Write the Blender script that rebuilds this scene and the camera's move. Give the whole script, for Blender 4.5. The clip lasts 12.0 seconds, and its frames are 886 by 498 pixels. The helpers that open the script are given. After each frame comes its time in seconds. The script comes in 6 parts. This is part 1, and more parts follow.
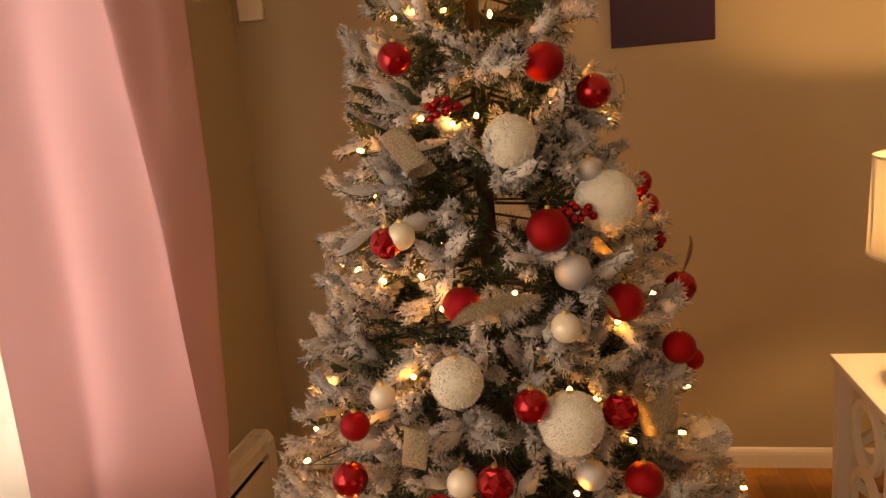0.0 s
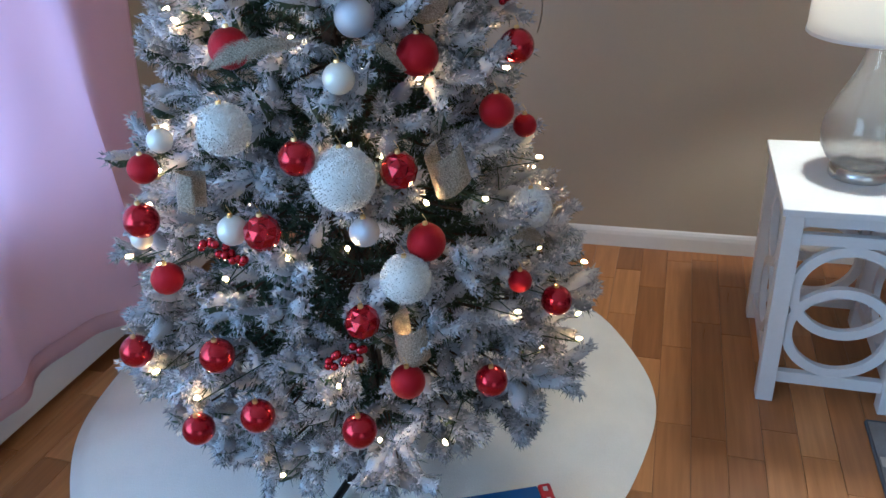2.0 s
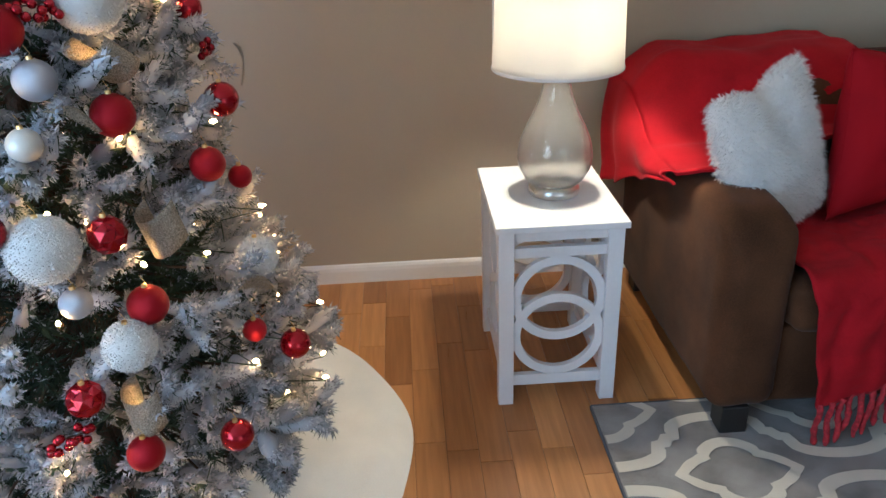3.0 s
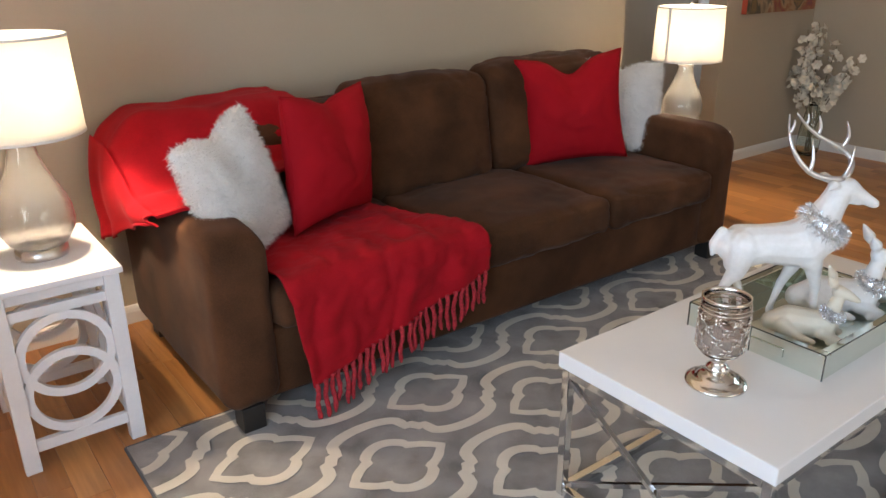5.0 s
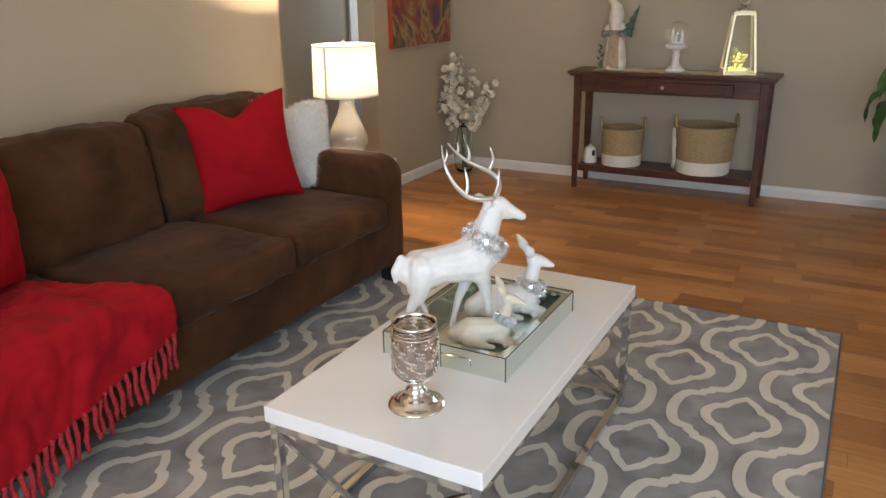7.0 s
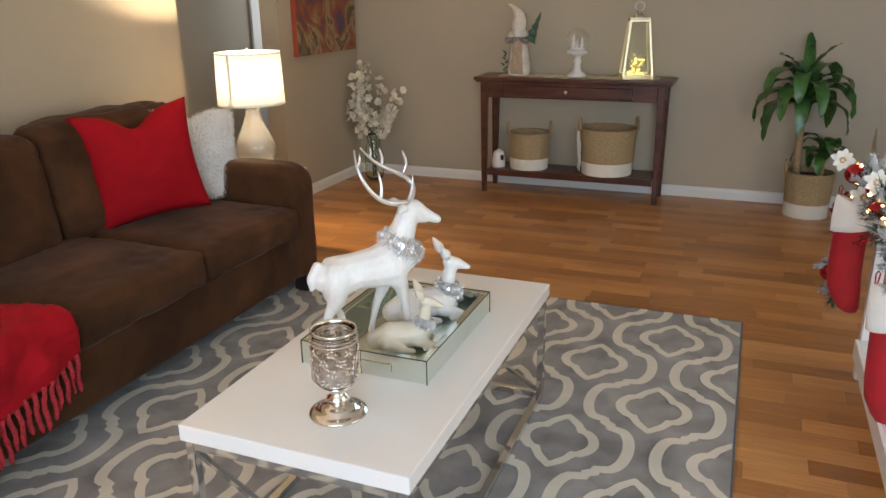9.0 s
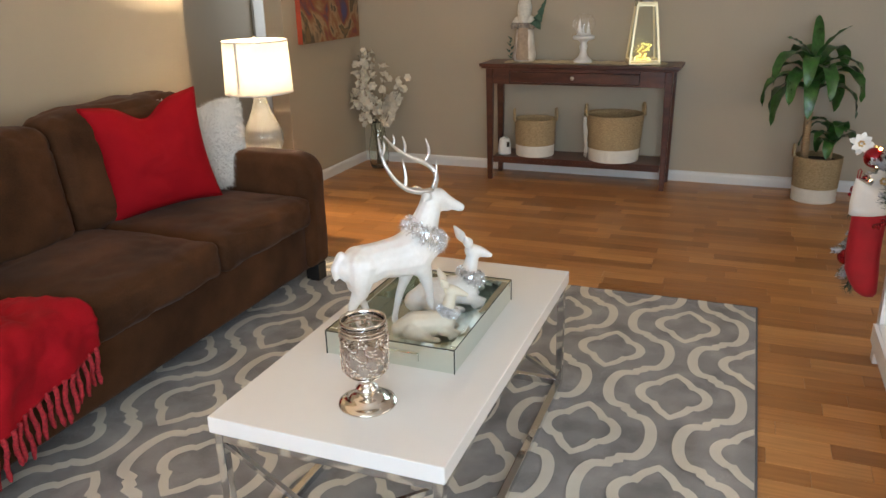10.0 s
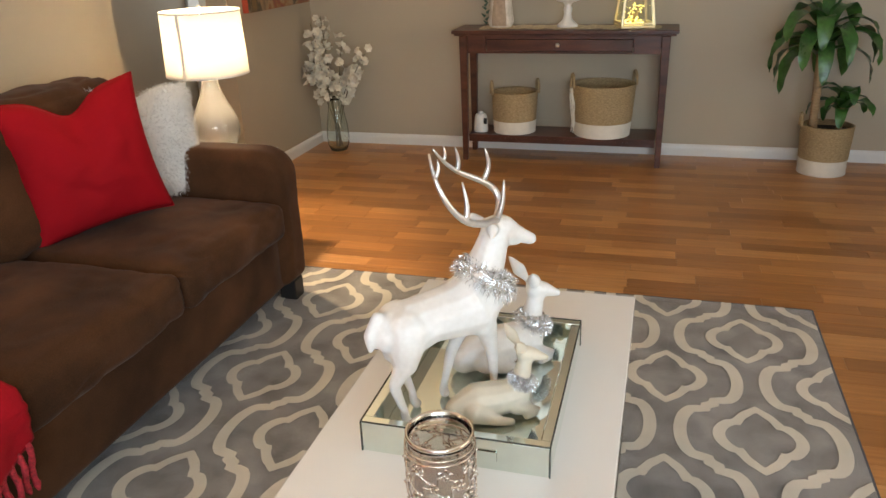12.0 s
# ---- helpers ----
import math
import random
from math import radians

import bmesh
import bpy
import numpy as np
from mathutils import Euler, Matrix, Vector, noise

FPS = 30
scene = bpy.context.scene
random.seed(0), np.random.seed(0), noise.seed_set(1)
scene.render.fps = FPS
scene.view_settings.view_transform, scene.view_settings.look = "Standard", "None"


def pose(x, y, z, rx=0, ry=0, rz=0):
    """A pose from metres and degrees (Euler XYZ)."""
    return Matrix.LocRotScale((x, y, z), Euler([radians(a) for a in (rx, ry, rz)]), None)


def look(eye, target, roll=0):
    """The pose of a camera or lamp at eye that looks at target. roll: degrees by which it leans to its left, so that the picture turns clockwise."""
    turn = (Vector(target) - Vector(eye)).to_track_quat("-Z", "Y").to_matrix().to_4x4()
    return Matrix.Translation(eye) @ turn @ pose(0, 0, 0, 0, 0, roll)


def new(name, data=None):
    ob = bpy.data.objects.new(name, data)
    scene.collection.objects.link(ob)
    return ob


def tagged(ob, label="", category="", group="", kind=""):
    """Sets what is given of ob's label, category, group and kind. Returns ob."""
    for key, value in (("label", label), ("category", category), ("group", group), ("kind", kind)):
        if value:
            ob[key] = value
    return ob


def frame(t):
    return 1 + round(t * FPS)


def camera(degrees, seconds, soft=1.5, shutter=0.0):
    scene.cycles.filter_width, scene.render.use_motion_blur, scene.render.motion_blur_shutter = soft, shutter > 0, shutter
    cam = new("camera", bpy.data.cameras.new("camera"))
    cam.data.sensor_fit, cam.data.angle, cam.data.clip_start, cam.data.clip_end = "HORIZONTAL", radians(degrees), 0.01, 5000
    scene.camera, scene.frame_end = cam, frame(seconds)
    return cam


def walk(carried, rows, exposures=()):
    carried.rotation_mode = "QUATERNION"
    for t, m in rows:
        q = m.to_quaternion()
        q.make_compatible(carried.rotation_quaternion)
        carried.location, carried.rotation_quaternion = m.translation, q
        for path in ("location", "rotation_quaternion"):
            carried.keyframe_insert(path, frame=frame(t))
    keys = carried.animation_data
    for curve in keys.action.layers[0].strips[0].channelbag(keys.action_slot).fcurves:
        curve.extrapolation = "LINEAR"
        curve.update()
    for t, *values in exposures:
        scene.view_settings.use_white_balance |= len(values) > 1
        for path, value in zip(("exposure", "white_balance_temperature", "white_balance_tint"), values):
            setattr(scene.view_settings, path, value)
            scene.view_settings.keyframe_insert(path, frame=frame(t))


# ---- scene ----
cam = camera(60.4, 12.0)
PATH = [
    (0, (0.223, 0.118, 1.485), (-0.155, 2.04, 1.083), -4.8),
    (0.5, (0.303, 0.257, 1.454), (0.036, 2.154, 0.881), -2.4),
    (1, (0.427, 0.292, 1.421), (-0.052, 2.079, 0.66), -1.7),
    (1.5, (0.594, 0.277, 1.394), (0.007, 1.973, 0.511), -1.9),
    (2, (0.67, 0.264, 1.398), (0.126, 1.946, 0.464), -3.7),
    (2.5, (0.703, 0.263, 1.401), (0.394, 2.014, 0.485), -3.5),
    (3, (0.729, 0.234, 1.41), (0.806, 2.038, 0.549), -2.1),
    (3.5, (0.725, 0.176, 1.435), (1.224, 1.936, 0.627), -1.3),
    (5.5, (0.872, -0.167, 1.419), (2.112, 1.234, 0.71), -0.8),
    (6, (0.885, -0.161, 1.429), (2.265, 1.103, 0.726), -1.4),
    (6.5, (0.881, -0.137, 1.444), (2.415, 0.954, 0.767), -1.5),
    (7, (0.868, -0.126, 1.452), (2.522, 0.789, 0.799), -0.9),
    (7.5, (0.864, -0.125, 1.447), (2.588, 0.675, 0.821), -1.0),
    (9.5, (0.863, -0.103, 1.438), (2.623, 0.597, 0.794), -0.8),
    (10, (0.849, -0.036, 1.436), (2.601, 0.661, 0.771), -1.3),
    (10.5, (0.898, 0.016, 1.422), (2.648, 0.701, 0.735), -1.5),
    (11, (1.078, 0.103, 1.415), (2.824, 0.775, 0.707), -1.1),
    (11.5, (1.202, 0.215, 1.413), (2.947, 0.863, 0.683), -0.8),
    (12, (1.33, 0.446, 1.417), (3.106, 0.971, 0.66), -2.0),
]
EXPOSURES = [(0.0, -1.42, 31000, 34), (0.6, -1.12, 12500, 29), (1.0, -0.97, 7800, 20), (1.3, -0.90, 5700, 11), (1.6, -0.90, 4950, 6), (2.0, -0.97, 4550, 1), (2.5, -0.90, 4500, 0), (3.5, -0.52, 5950, 7), (4.5, -0.28, 6150, 11), (7.0, -0.06, 6450, 10), (9.5, -0.02, 6550, 8), (12.0, 0.10, 6950, 9)]
walk(cam, [(t, look(eye, target, roll)) for t, eye, target, roll in PATH], EXPOSURES)

# ---------------------------------------------------------------- world and lights
world = bpy.data.worlds.new("world")
scene.world = world
world.use_nodes = True
wn = world.node_tree.nodes
sky = wn.new("ShaderNodeTexSky")
sky.sky_type = "NISHITA"
sky.sun_disc = False
sky.sun_elevation, sky.sun_rotation = radians(28), radians(200)
world.node_tree.links.new(sky.outputs[0], wn["Background"].inputs[0])
wn["Background"].inputs[1].default_value = 0.15


def lamp(name, kind, m, energy, color, size=0.1, size_y=None):
    data = bpy.data.lights.new(name, kind)
    data.energy, data.color = energy, color
    if kind == "AREA":
        data.size = size
        if size_y:
            data.shape, data.size_y = "RECTANGLE", size_y
    elif kind == "POINT":
        data.shadow_soft_size = size
    ob = new(name, data)
    ob.matrix_world = m
    return ob


# daylight in the opening of the west window, behind the curtain
lamp("window_light", "AREA", look((-1.17, -0.17, 1.38), (1.0, -0.17, 1.2)), 190, (0.62, 0.80, 1.0), 4.0, 1.5)
# added fill light for the hallway, in an opening made up at its end
lamp("hall_fill_light", "AREA", look((7.42, 3.55, 1.45), (5.0, 3.55, 1.2)), 8, (0.90, 0.95, 1.0), 0.7, 1.2)
# added fill light behind the camera, in a made-up wide south wall opening
lamp("south_fill_light", "AREA", look((2.9, -2.42, 1.05), (2.9, 0.0, 1.0)), 22, (1.0, 0.97, 0.92), 2.2, 1.9)

# ---------------------------------------------------------------- materials


def mat(name, color, rough=0.6, metal=0.0, vary=0.12, scale=6.0, fine=90.0, bump=0.1, dist=0.002, sheen=0.0, stretch=(1, 1, 1), second=None, emit=0.0, spread=(0.45, 0.95), spec=0.5):
    """A principled surface with broad and fine variation in colour, and fine relief."""
    m = bpy.data.materials.new(name)
    m.use_nodes = True
    n, l = m.node_tree.nodes, m.node_tree.links
    p = n["Principled BSDF"]
    p.inputs["Metallic"].default_value = metal
    p.inputs["Specular IOR Level"].default_value = spec
    co = n.new("ShaderNodeTexCoord")
    mp = n.new("ShaderNodeMapping")
    mp.inputs["Scale"].default_value = stretch
    l.new(co.outputs["Object"], mp.inputs[0])
    big, small = n.new("ShaderNodeTexNoise"), n.new("ShaderNodeTexNoise")
    big.inputs["Scale"].default_value, small.inputs["Scale"].default_value = scale, fine
    big.inputs["Detail"].default_value, small.inputs["Detail"].default_value = 4, 3
    l.new(mp.outputs[0], big.inputs["Vector"])
    l.new(mp.outputs[0], small.inputs["Vector"])
    add = n.new("ShaderNodeMath")
    add.operation = "MULTIPLY_ADD"
    add.inputs[1].default_value = 0.4
    l.new(small.outputs[0], add.inputs[0])
    l.new(big.outputs[0], add.inputs[2])
    ramp = n.new("ShaderNodeValToRGB")
    ramp.color_ramp.elements[0].position, ramp.color_ramp.elements[1].position = spread
    lo = [c * (1 - vary) for c in color]
    hi = [min(1, c * (1 + vary)) for c in (second or color)]
    ramp.color_ramp.elements[0].color, ramp.color_ramp.elements[1].color = (*lo, 1), (*hi, 1)
    l.new(add.outputs[0], ramp.inputs[0])
    l.new(ramp.outputs[0], p.inputs["Base Color"])
    rr = n.new("ShaderNodeMapRange")
    rr.inputs[3].default_value, rr.inputs[4].default_value = max(0.02, rough - 0.08 * (rough > 0.1)), min(1, rough + 0.08 * (rough > 0.1))
    l.new(big.outputs[0], rr.inputs[0])
    l.new(rr.outputs[0], p.inputs["Roughness"])
    if bump:
        b = n.new("ShaderNodeBump")
        b.inputs["Strength"].default_value, b.inputs["Distance"].default_value = bump, dist
        l.new(small.outputs[0], b.inputs["Height"])
        l.new(b.outputs[0], p.inputs["Normal"])
    if sheen:
        p.inputs["Sheen Weight"].default_value = sheen
        p.inputs["Sheen Roughness"].default_value = 0.4
    if emit:
        p.inputs["Emission Color"].default_value = (*color, 1)
        p.inputs["Emission Strength"].default_value = emit
    return m


M = {
    "wall": mat("wall_paint", (0.42, 0.360, 0.272), 0.6, vary=0.03, scale=1.3, fine=160, bump=0.12, dist=0.0008),
    "ceiling": mat("ceiling_paint", (0.84, 0.83, 0.80), 0.8, vary=0.03, scale=1.5, fine=120, bump=0.2),
    "trim": mat("white_trim_paint", (0.72, 0.71, 0.69), 0.4, vary=0.04, scale=3, fine=60, bump=0.05),
    "white": mat("white_furniture_paint", (0.74, 0.74, 0.75), 0.42, vary=0.05, scale=5, fine=90, bump=0.06),
    "gloss": mat("glossy_white_lacquer", (0.80, 0.78, 0.75), 0.12, vary=0.015, scale=2, fine=30, bump=0.01),
    "suede": mat("brown_microfibre", (0.030, 0.0122, 0.0052), 0.85, vary=0.15, scale=4.5, fine=260, bump=0.2, dist=0.001, sheen=0.06, second=(0.094, 0.040, 0.0175), spread=(0.42, 1.0), spec=0.15),
    "foot": mat("black_wood_foot", (0.012, 0.010, 0.009), 0.5),
    "red": mat("red_woven_cotton", (0.32, 0.005, 0.011), 0.85, vary=0.10, scale=6, fine=500, bump=0.25, dist=0.0007, spec=0.12),
    "fleece": mat("red_fleece", (0.33, 0.006, 0.012), 0.9, vary=0.18, scale=9, fine=180, bump=0.3, dist=0.002, sheen=0.03, spec=0.12),
    "chrome": mat("polished_chrome", (0.72, 0.72, 0.72), 0.06, 1.0, vary=0.02, bump=0.0),
    "silver": mat("antique_silver", (0.72, 0.66, 0.58), 0.16, 1.0, vary=0.10, scale=30, fine=200, bump=0.1, dist=0.0006),
    "nickel": mat("brushed_nickel", (0.62, 0.60, 0.56), 0.28, 1.0, vary=0.05, bump=0.03),
    "walnut": mat("dark_cherry_wood", (0.050, 0.016, 0.010), 0.32, vary=0.35, scale=4, fine=50, bump=0.08, stretch=(6, 1, 6), second=(0.085, 0.028, 0.016)),
    "rug": mat("grey_rug_pile", (0.182, 0.168, 0.158), 0.95, vary=0.30, scale=7, fine=420, bump=0.8, dist=0.003, second=(0.285, 0.266, 0.250), sheen=0.3),
    "cream": mat("cream_rug_pile", (0.64, 0.585, 0.49), 0.95, vary=0.10, scale=7, fine=420, bump=0.8, dist=0.003, sheen=0.2),
    "skirt": mat("white_plush", (0.88, 0.85, 0.79), 0.95, vary=0.08, scale=5, fine=300, bump=0.6, dist=0.004, sheen=0.5),
}

# ---------------------------------------------------------------- mesh helpers


def mesh_ob(name, bm, material, smooth=False):
    me = bpy.data.meshes.new(name)
    bm.normal_update()
    bm.to_mesh(me)
    bm.free()
    for m in material if isinstance(material, (list, tuple)) else [material]:
        me.materials.append(m)
    if smooth:
        me.shade_smooth()
    return new(name, me)


def part(name, bm, material, parent, label="", smooth=False):
    ob = mesh_ob(name, bm, material, smooth)
    ob.parent = parent
    if label:
        ob["label"] = label
    return ob


def thing(name, label, category, group="", m=None, kind=""):
    ob = new(name)
    ob.empty_display_size = 0.1
    if m is not None:
        ob.matrix_world = m
    return tagged(ob, label, category, group, kind)


def box(x0, x1, y0, y1, z0, z1, bevel=0.0, seg=2, bm=None):
    bm2 = bmesh.new()
    bmesh.ops.create_cube(bm2, size=1, matrix=Matrix.LocRotScale(((x0 + x1) / 2, (y0 + y1) / 2, (z0 + z1) / 2), None, (x1 - x0, y1 - y0, z1 - z0)))
    if bevel:
        bmesh.ops.bevel(bm2, geom=bm2.edges[:], offset=bevel, segments=seg, affect="EDGES", profile=0.5)
    if bm is None:
        return bm2
    me = bpy.data.meshes.new("tmp")
    bm2.to_mesh(me)
    bm2.free()
    bm.from_mesh(me)
    bpy.data.meshes.remove(me)
    return bm


def lathe(profile, seg=32, center=(0, 0), cap=True):
    """A body of revolution from (radius, z) pairs."""
    bm = bmesh.new()
    rings = []
    for r, z in profile:
        rings.append([bm.verts.new((center[0] + r * math.cos(2 * math.pi * i / seg), center[1] + r * math.sin(2 * math.pi * i / seg), z)) for i in range(seg)])
    for a, b in zip(rings, rings[1:]):
        for i in range(seg):
            bm.faces.new((a[i], a[(i + 1) % seg], b[(i + 1) % seg], b[i]))
    if cap:
        if profile[0][0] > 0.0005:
            bm.faces.new(rings[0][::-1])
        if profile[-1][0] > 0.0005:
            bm.faces.new(rings[-1])
    return bm


def tube(points, radii, seg=8, bm=None):
    """A round rod along points, with a radius for each."""
    bm = bm or bmesh.new()
    pts = [Vector(p) for p in points]
    if not isinstance(radii, (list, tuple)):
        radii = [radii] * len(pts)
    rings, side = [], None
    for i, p in enumerate(pts):
        d = (pts[min(i + 1, len(pts) - 1)] - pts[max(i - 1, 0)]).normalized()
        if side is None:
            side = d.orthogonal().normalized()
        side = (side - d * side.dot(d)).normalized()
        up = d.cross(side)
        rings.append([bm.verts.new(p + radii[i] * (math.cos(a) * side + math.sin(a) * up)) for a in (2 * math.pi * k / seg for k in range(seg))])
    for a, b in zip(rings, rings[1:]):
        for k in range(seg):
            bm.faces.new((a[k], a[(k + 1) % seg], b[(k + 1) % seg], b[k]))
    bm.faces.new(rings[0][::-1])
    bm.faces.new(rings[-1])
    return bm


def extrude_poly(pts, z0, z1, axis="z"):
    """A prism over an outline; axis tells which way it is extruded."""
    put = {"z": lambda a, b, c: (a, b, c), "y": lambda a, b, c: (a, c, b), "x": lambda a, b, c: (c, a, b)}[axis]
    bm = bmesh.new()
    lo = [bm.verts.new(put(a, b, z0)) for a, b in pts]
    hi = [bm.verts.new(put(a, b, z1)) for a, b in pts]
    n = len(pts)
    bm.faces.new(lo[::-1])
    bm.faces.new(hi)
    for i in range(n):
        bm.faces.new((lo[i], lo[(i + 1) % n], hi[(i + 1) % n], hi[i]))
    bmesh.ops.recalc_face_normals(bm, faces=bm.faces[:])
    return bm


def structure(name, bm, material, label, category, smooth=False):
    return tagged(mesh_ob(name, bm, material, smooth), label, category, kind="structure")


# ---------------------------------------------------------------- the room
structure("ground", box(-40, 40, -40, 40, -0.9, -0.7), mat("pale_ground", (0.80, 0.81, 0.83), 0.9, scale=0.5), "pale ground outside the windows", "ground")
WEST, NORTH, EAST, SOUTH, TOP = -1.06, 2.935, 6.59, -2.4, 2.45
structure("floor", box(WEST - 0.2, EAST + 1.0, SOUTH - 0.2, NORTH + 2.2, -0.12, -0.004), mat("floor_underlay", (0.10, 0.045, 0.02), 0.5), "wooden subfloor beneath the laminate planks", "floor")
structure("ceiling", box(WEST - 0.2, EAST + 1.0, SOUTH - 0.2, NORTH + 2.2, TOP, TOP + 0.1), M["ceiling"], "plain white painted ceiling", "ceiling")

wall_bm = box(WEST - 0.14, 4.47, NORTH, NORTH + 0.14, 0, TOP)
structure("wall_north", wall_bm, M["wall"], "greige painted wall behind the tree and sofa", "wall")
wall_bm = box(5.47, EAST + 0.91, NORTH, NORTH + 0.14, 0, TOP)
structure("wall_north_corner", wall_bm, M["wall"], "greige painted wall with the abstract painting", "wall")
structure("wall_lintel", box(4.47, 5.47, NORTH, NORTH + 0.14, 2.1, TOP), M["wall"], "greige painted wall above the hallway opening", "wall")
structure("wall_east", box(EAST, EAST + 0.14, SOUTH - 0.14, NORTH, 0, TOP), M["wall"], "greige painted wall behind the console table", "wall")
# west wall with the window opening
bm = box(WEST - 0.14, WEST, SOUTH - 0.14, -2.2, 0, TOP)
box(WEST - 0.14, WEST, 2.02, NORTH, 0, TOP, bm=bm)
box(WEST - 0.14, WEST, -2.2, 2.02, 0, 0.6, bm=bm)
box(WEST - 0.14, WEST, -2.2, 2.02, 2.12, TOP, bm=bm)
structure("wall_west", bm, M["wall"], "greige painted wall with a curtained window", "wall")
# unseen south wall, its wide opening added for the fill light
bm = box(WEST - 0.14, 1.75, SOUTH - 0.14, SOUTH, 0, TOP)
box(4.05, EAST, SOUTH - 0.14, SOUTH, 0, TOP, bm=bm)
box(1.75, 4.05, SOUTH - 0.14, SOUTH, 0, 0.06, bm=bm)
box(1.75, 4.05, SOUTH - 0.14, SOUTH, 2.06, TOP, bm=bm)
structure("wall_south", bm, M["wall"], "plain greige wall that closes the room", "wall")
# hallway behind the opening
structure("wall_hall_back", box(4.0, 7.5, NORTH + 1.1, NORTH + 1.2, 0, TOP), M["wall"], "greige painted wall of the hallway", "wall")
structure("wall_hall_west", box(4.33, 4.47, NORTH + 0.14, NORTH + 1.1, 0, TOP), M["wall"], "greige painted side wall of the hallway", "wall")
# unseen end wall; its opening is added to let the fill light in
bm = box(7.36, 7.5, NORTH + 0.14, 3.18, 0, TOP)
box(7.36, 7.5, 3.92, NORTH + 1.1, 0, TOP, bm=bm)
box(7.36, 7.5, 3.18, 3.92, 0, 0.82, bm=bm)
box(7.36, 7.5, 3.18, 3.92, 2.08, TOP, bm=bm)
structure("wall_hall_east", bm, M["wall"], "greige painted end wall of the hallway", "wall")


def baseboard(x0, x1, y0, y1, facing):
    prof = [(0, 0), (0.014, 0), (0.014, 0.050), (0.011, 0.064), (0.006, 0.073), (0, 0.078)]
    if facing == "s":
        bm = extrude_poly([(y1 - a, b) for a, b in prof], x0, x1, "x")
    else:
        bm = extrude_poly([(x1 - a, b) for a, b in prof], y0, y1, "y")
    return structure("baseboard", bm, M["trim"], "white painted moulded wooden baseboard", "baseboard")


baseboard(WEST + 0.09, 4.47, 0, NORTH, "s")
baseboard(5.47, EAST - 0.016, 0, NORTH, "s")
baseboard(0, EAST, SOUTH, NORTH, "w")

# ---------------------------------------------------------------- rug
RX0, RX1, RY0, RY1 = 1.226, 4.30, -0.185, 2.04


def rug():
    t = thing("area_rug", "grey area rug with cream trellis and quatrefoil pattern", "rug", m=pose(0, 0, 0))
    part("carpet_base", box(RX0, RX1, RY0, RY1, 0, 0.010, 0.004), M["rug"], t)
    bm = bmesh.new()
    P, S, U0, V0 = 0.611, 0.2722, 3.987, 0.092

    def band(line, width):
        n = len(line)
        quads = []
        for i, p in enumerate(line):
            d = (line[min(i + 1, n - 1)] - line[max(i - 1, 0)]).normalized()
            nrm = Vector((-d.y, d.x))
            quads.append((p + nrm * width / 2, p - nrm * width / 2))
        rows = [[bm.verts.new((a.x, a.y, 0.0135)) for a in q] for q in quads]
        for a, b in zip(rows, rows[1:]):
            bm.faces.new((a[0], a[1], b[1], b[0]))

    # wavy strands between the columns of motifs
    lobe = []
    tooth = [(-0.1450, 0.0120), (-0.1270, 0.0150), (-0.1235, 0.0340)]
    lobe += tooth
    for i in range(17):
        u = -0.117 + 0.234 * i / 16
        lobe.append((u, 0.040 + 0.052 * math.sqrt(max(0.0, 1 - (u / 0.124) ** 2))))
    lobe += [(-u, w) for u, w in tooth[::-1]]
    for k in range(-2, 8):
        v = V0 + (k + 0.5) * S
        line = []
        for j in range(-12, 4):
            even = j * P / 2
            sign = 1 if (j + k) % 2 == 0 else -1
            line += [Vector((U0 + even + u, v + sign * w)) for u, w in lobe]
        band(line, 0.039)
    # quatrefoil rings
    for k in range(-2, 9):
        for j in range(-6, 3):
            cx, cy = U0 + j * P + (k % 2) * P / 2, V0 + k * S
            rows = []
            for i in range(104):
                a = 2 * math.pi * i / 104
                c, s = math.cos(a), math.sin(a)
                r = max(1 / math.hypot(c / 0.156, s / 0.084), 1 / math.hypot(c / 0.112, s / 0.134))
                tip = abs(math.atan2(s, abs(c)))
                cusp = abs(abs(math.atan2(abs(s), abs(c))) - 0.73)
                r *= 1 + 0.10 * max(0.0, 1 - tip / 0.16) - 0.07 * max(0.0, 1 - cusp / 0.10)
                rows.append([bm.verts.new((cx + q * c, cy + q * s, 0.0135)) for q in (r, r - 0.036)])
            for i in range(104):
                a, b = rows[i], rows[(i + 1) % 104]
                bm.faces.new((a[0], b[0], b[1], a[1]))
    for co, no in (((RX0 + 0.006, 0, 0), (-1, 0, 0)), ((RX1 - 0.006, 0, 0), (1, 0, 0)), ((0, RY0 + 0.006, 0), (0, -1, 0)), ((0, RY1 - 0.006, 0), (0, 1, 0))):
        bmesh.ops.bisect_plane(bm, geom=bm.verts[:] + bm.edges[:] + bm.faces[:], plane_co=co, plane_no=no, clear_outer=True)
    bmesh.ops.recalc_face_normals(bm, faces=bm.faces[:])
    for f in bm.faces:
        if f.normal.z < 0:
            f.normal_flip()
    part("woven_pattern", bm, M["cream"], t, "cream trellis pile")
    bm = box(RX0 - 0.004, RX0 + 0.004, RY0, RY1, 0, 0.011, 0.003)
    box(RX1 - 0.004, RX1 + 0.004, RY0, RY1, 0, 0.011, 0.003, bm=bm)
    box(RX0, RX1, RY0 - 0.004, RY0 + 0.004, 0, 0.011, 0.003, bm=bm)
    box(RX0, RX1, RY1 - 0.004, RY1 + 0.004, 0, 0.011, 0.003, bm=bm)
    part("bound_edge", bm, mat("grey_binding", (0.10, 0.10, 0.11), 0.9), t, "grey stitched binding")


rug()

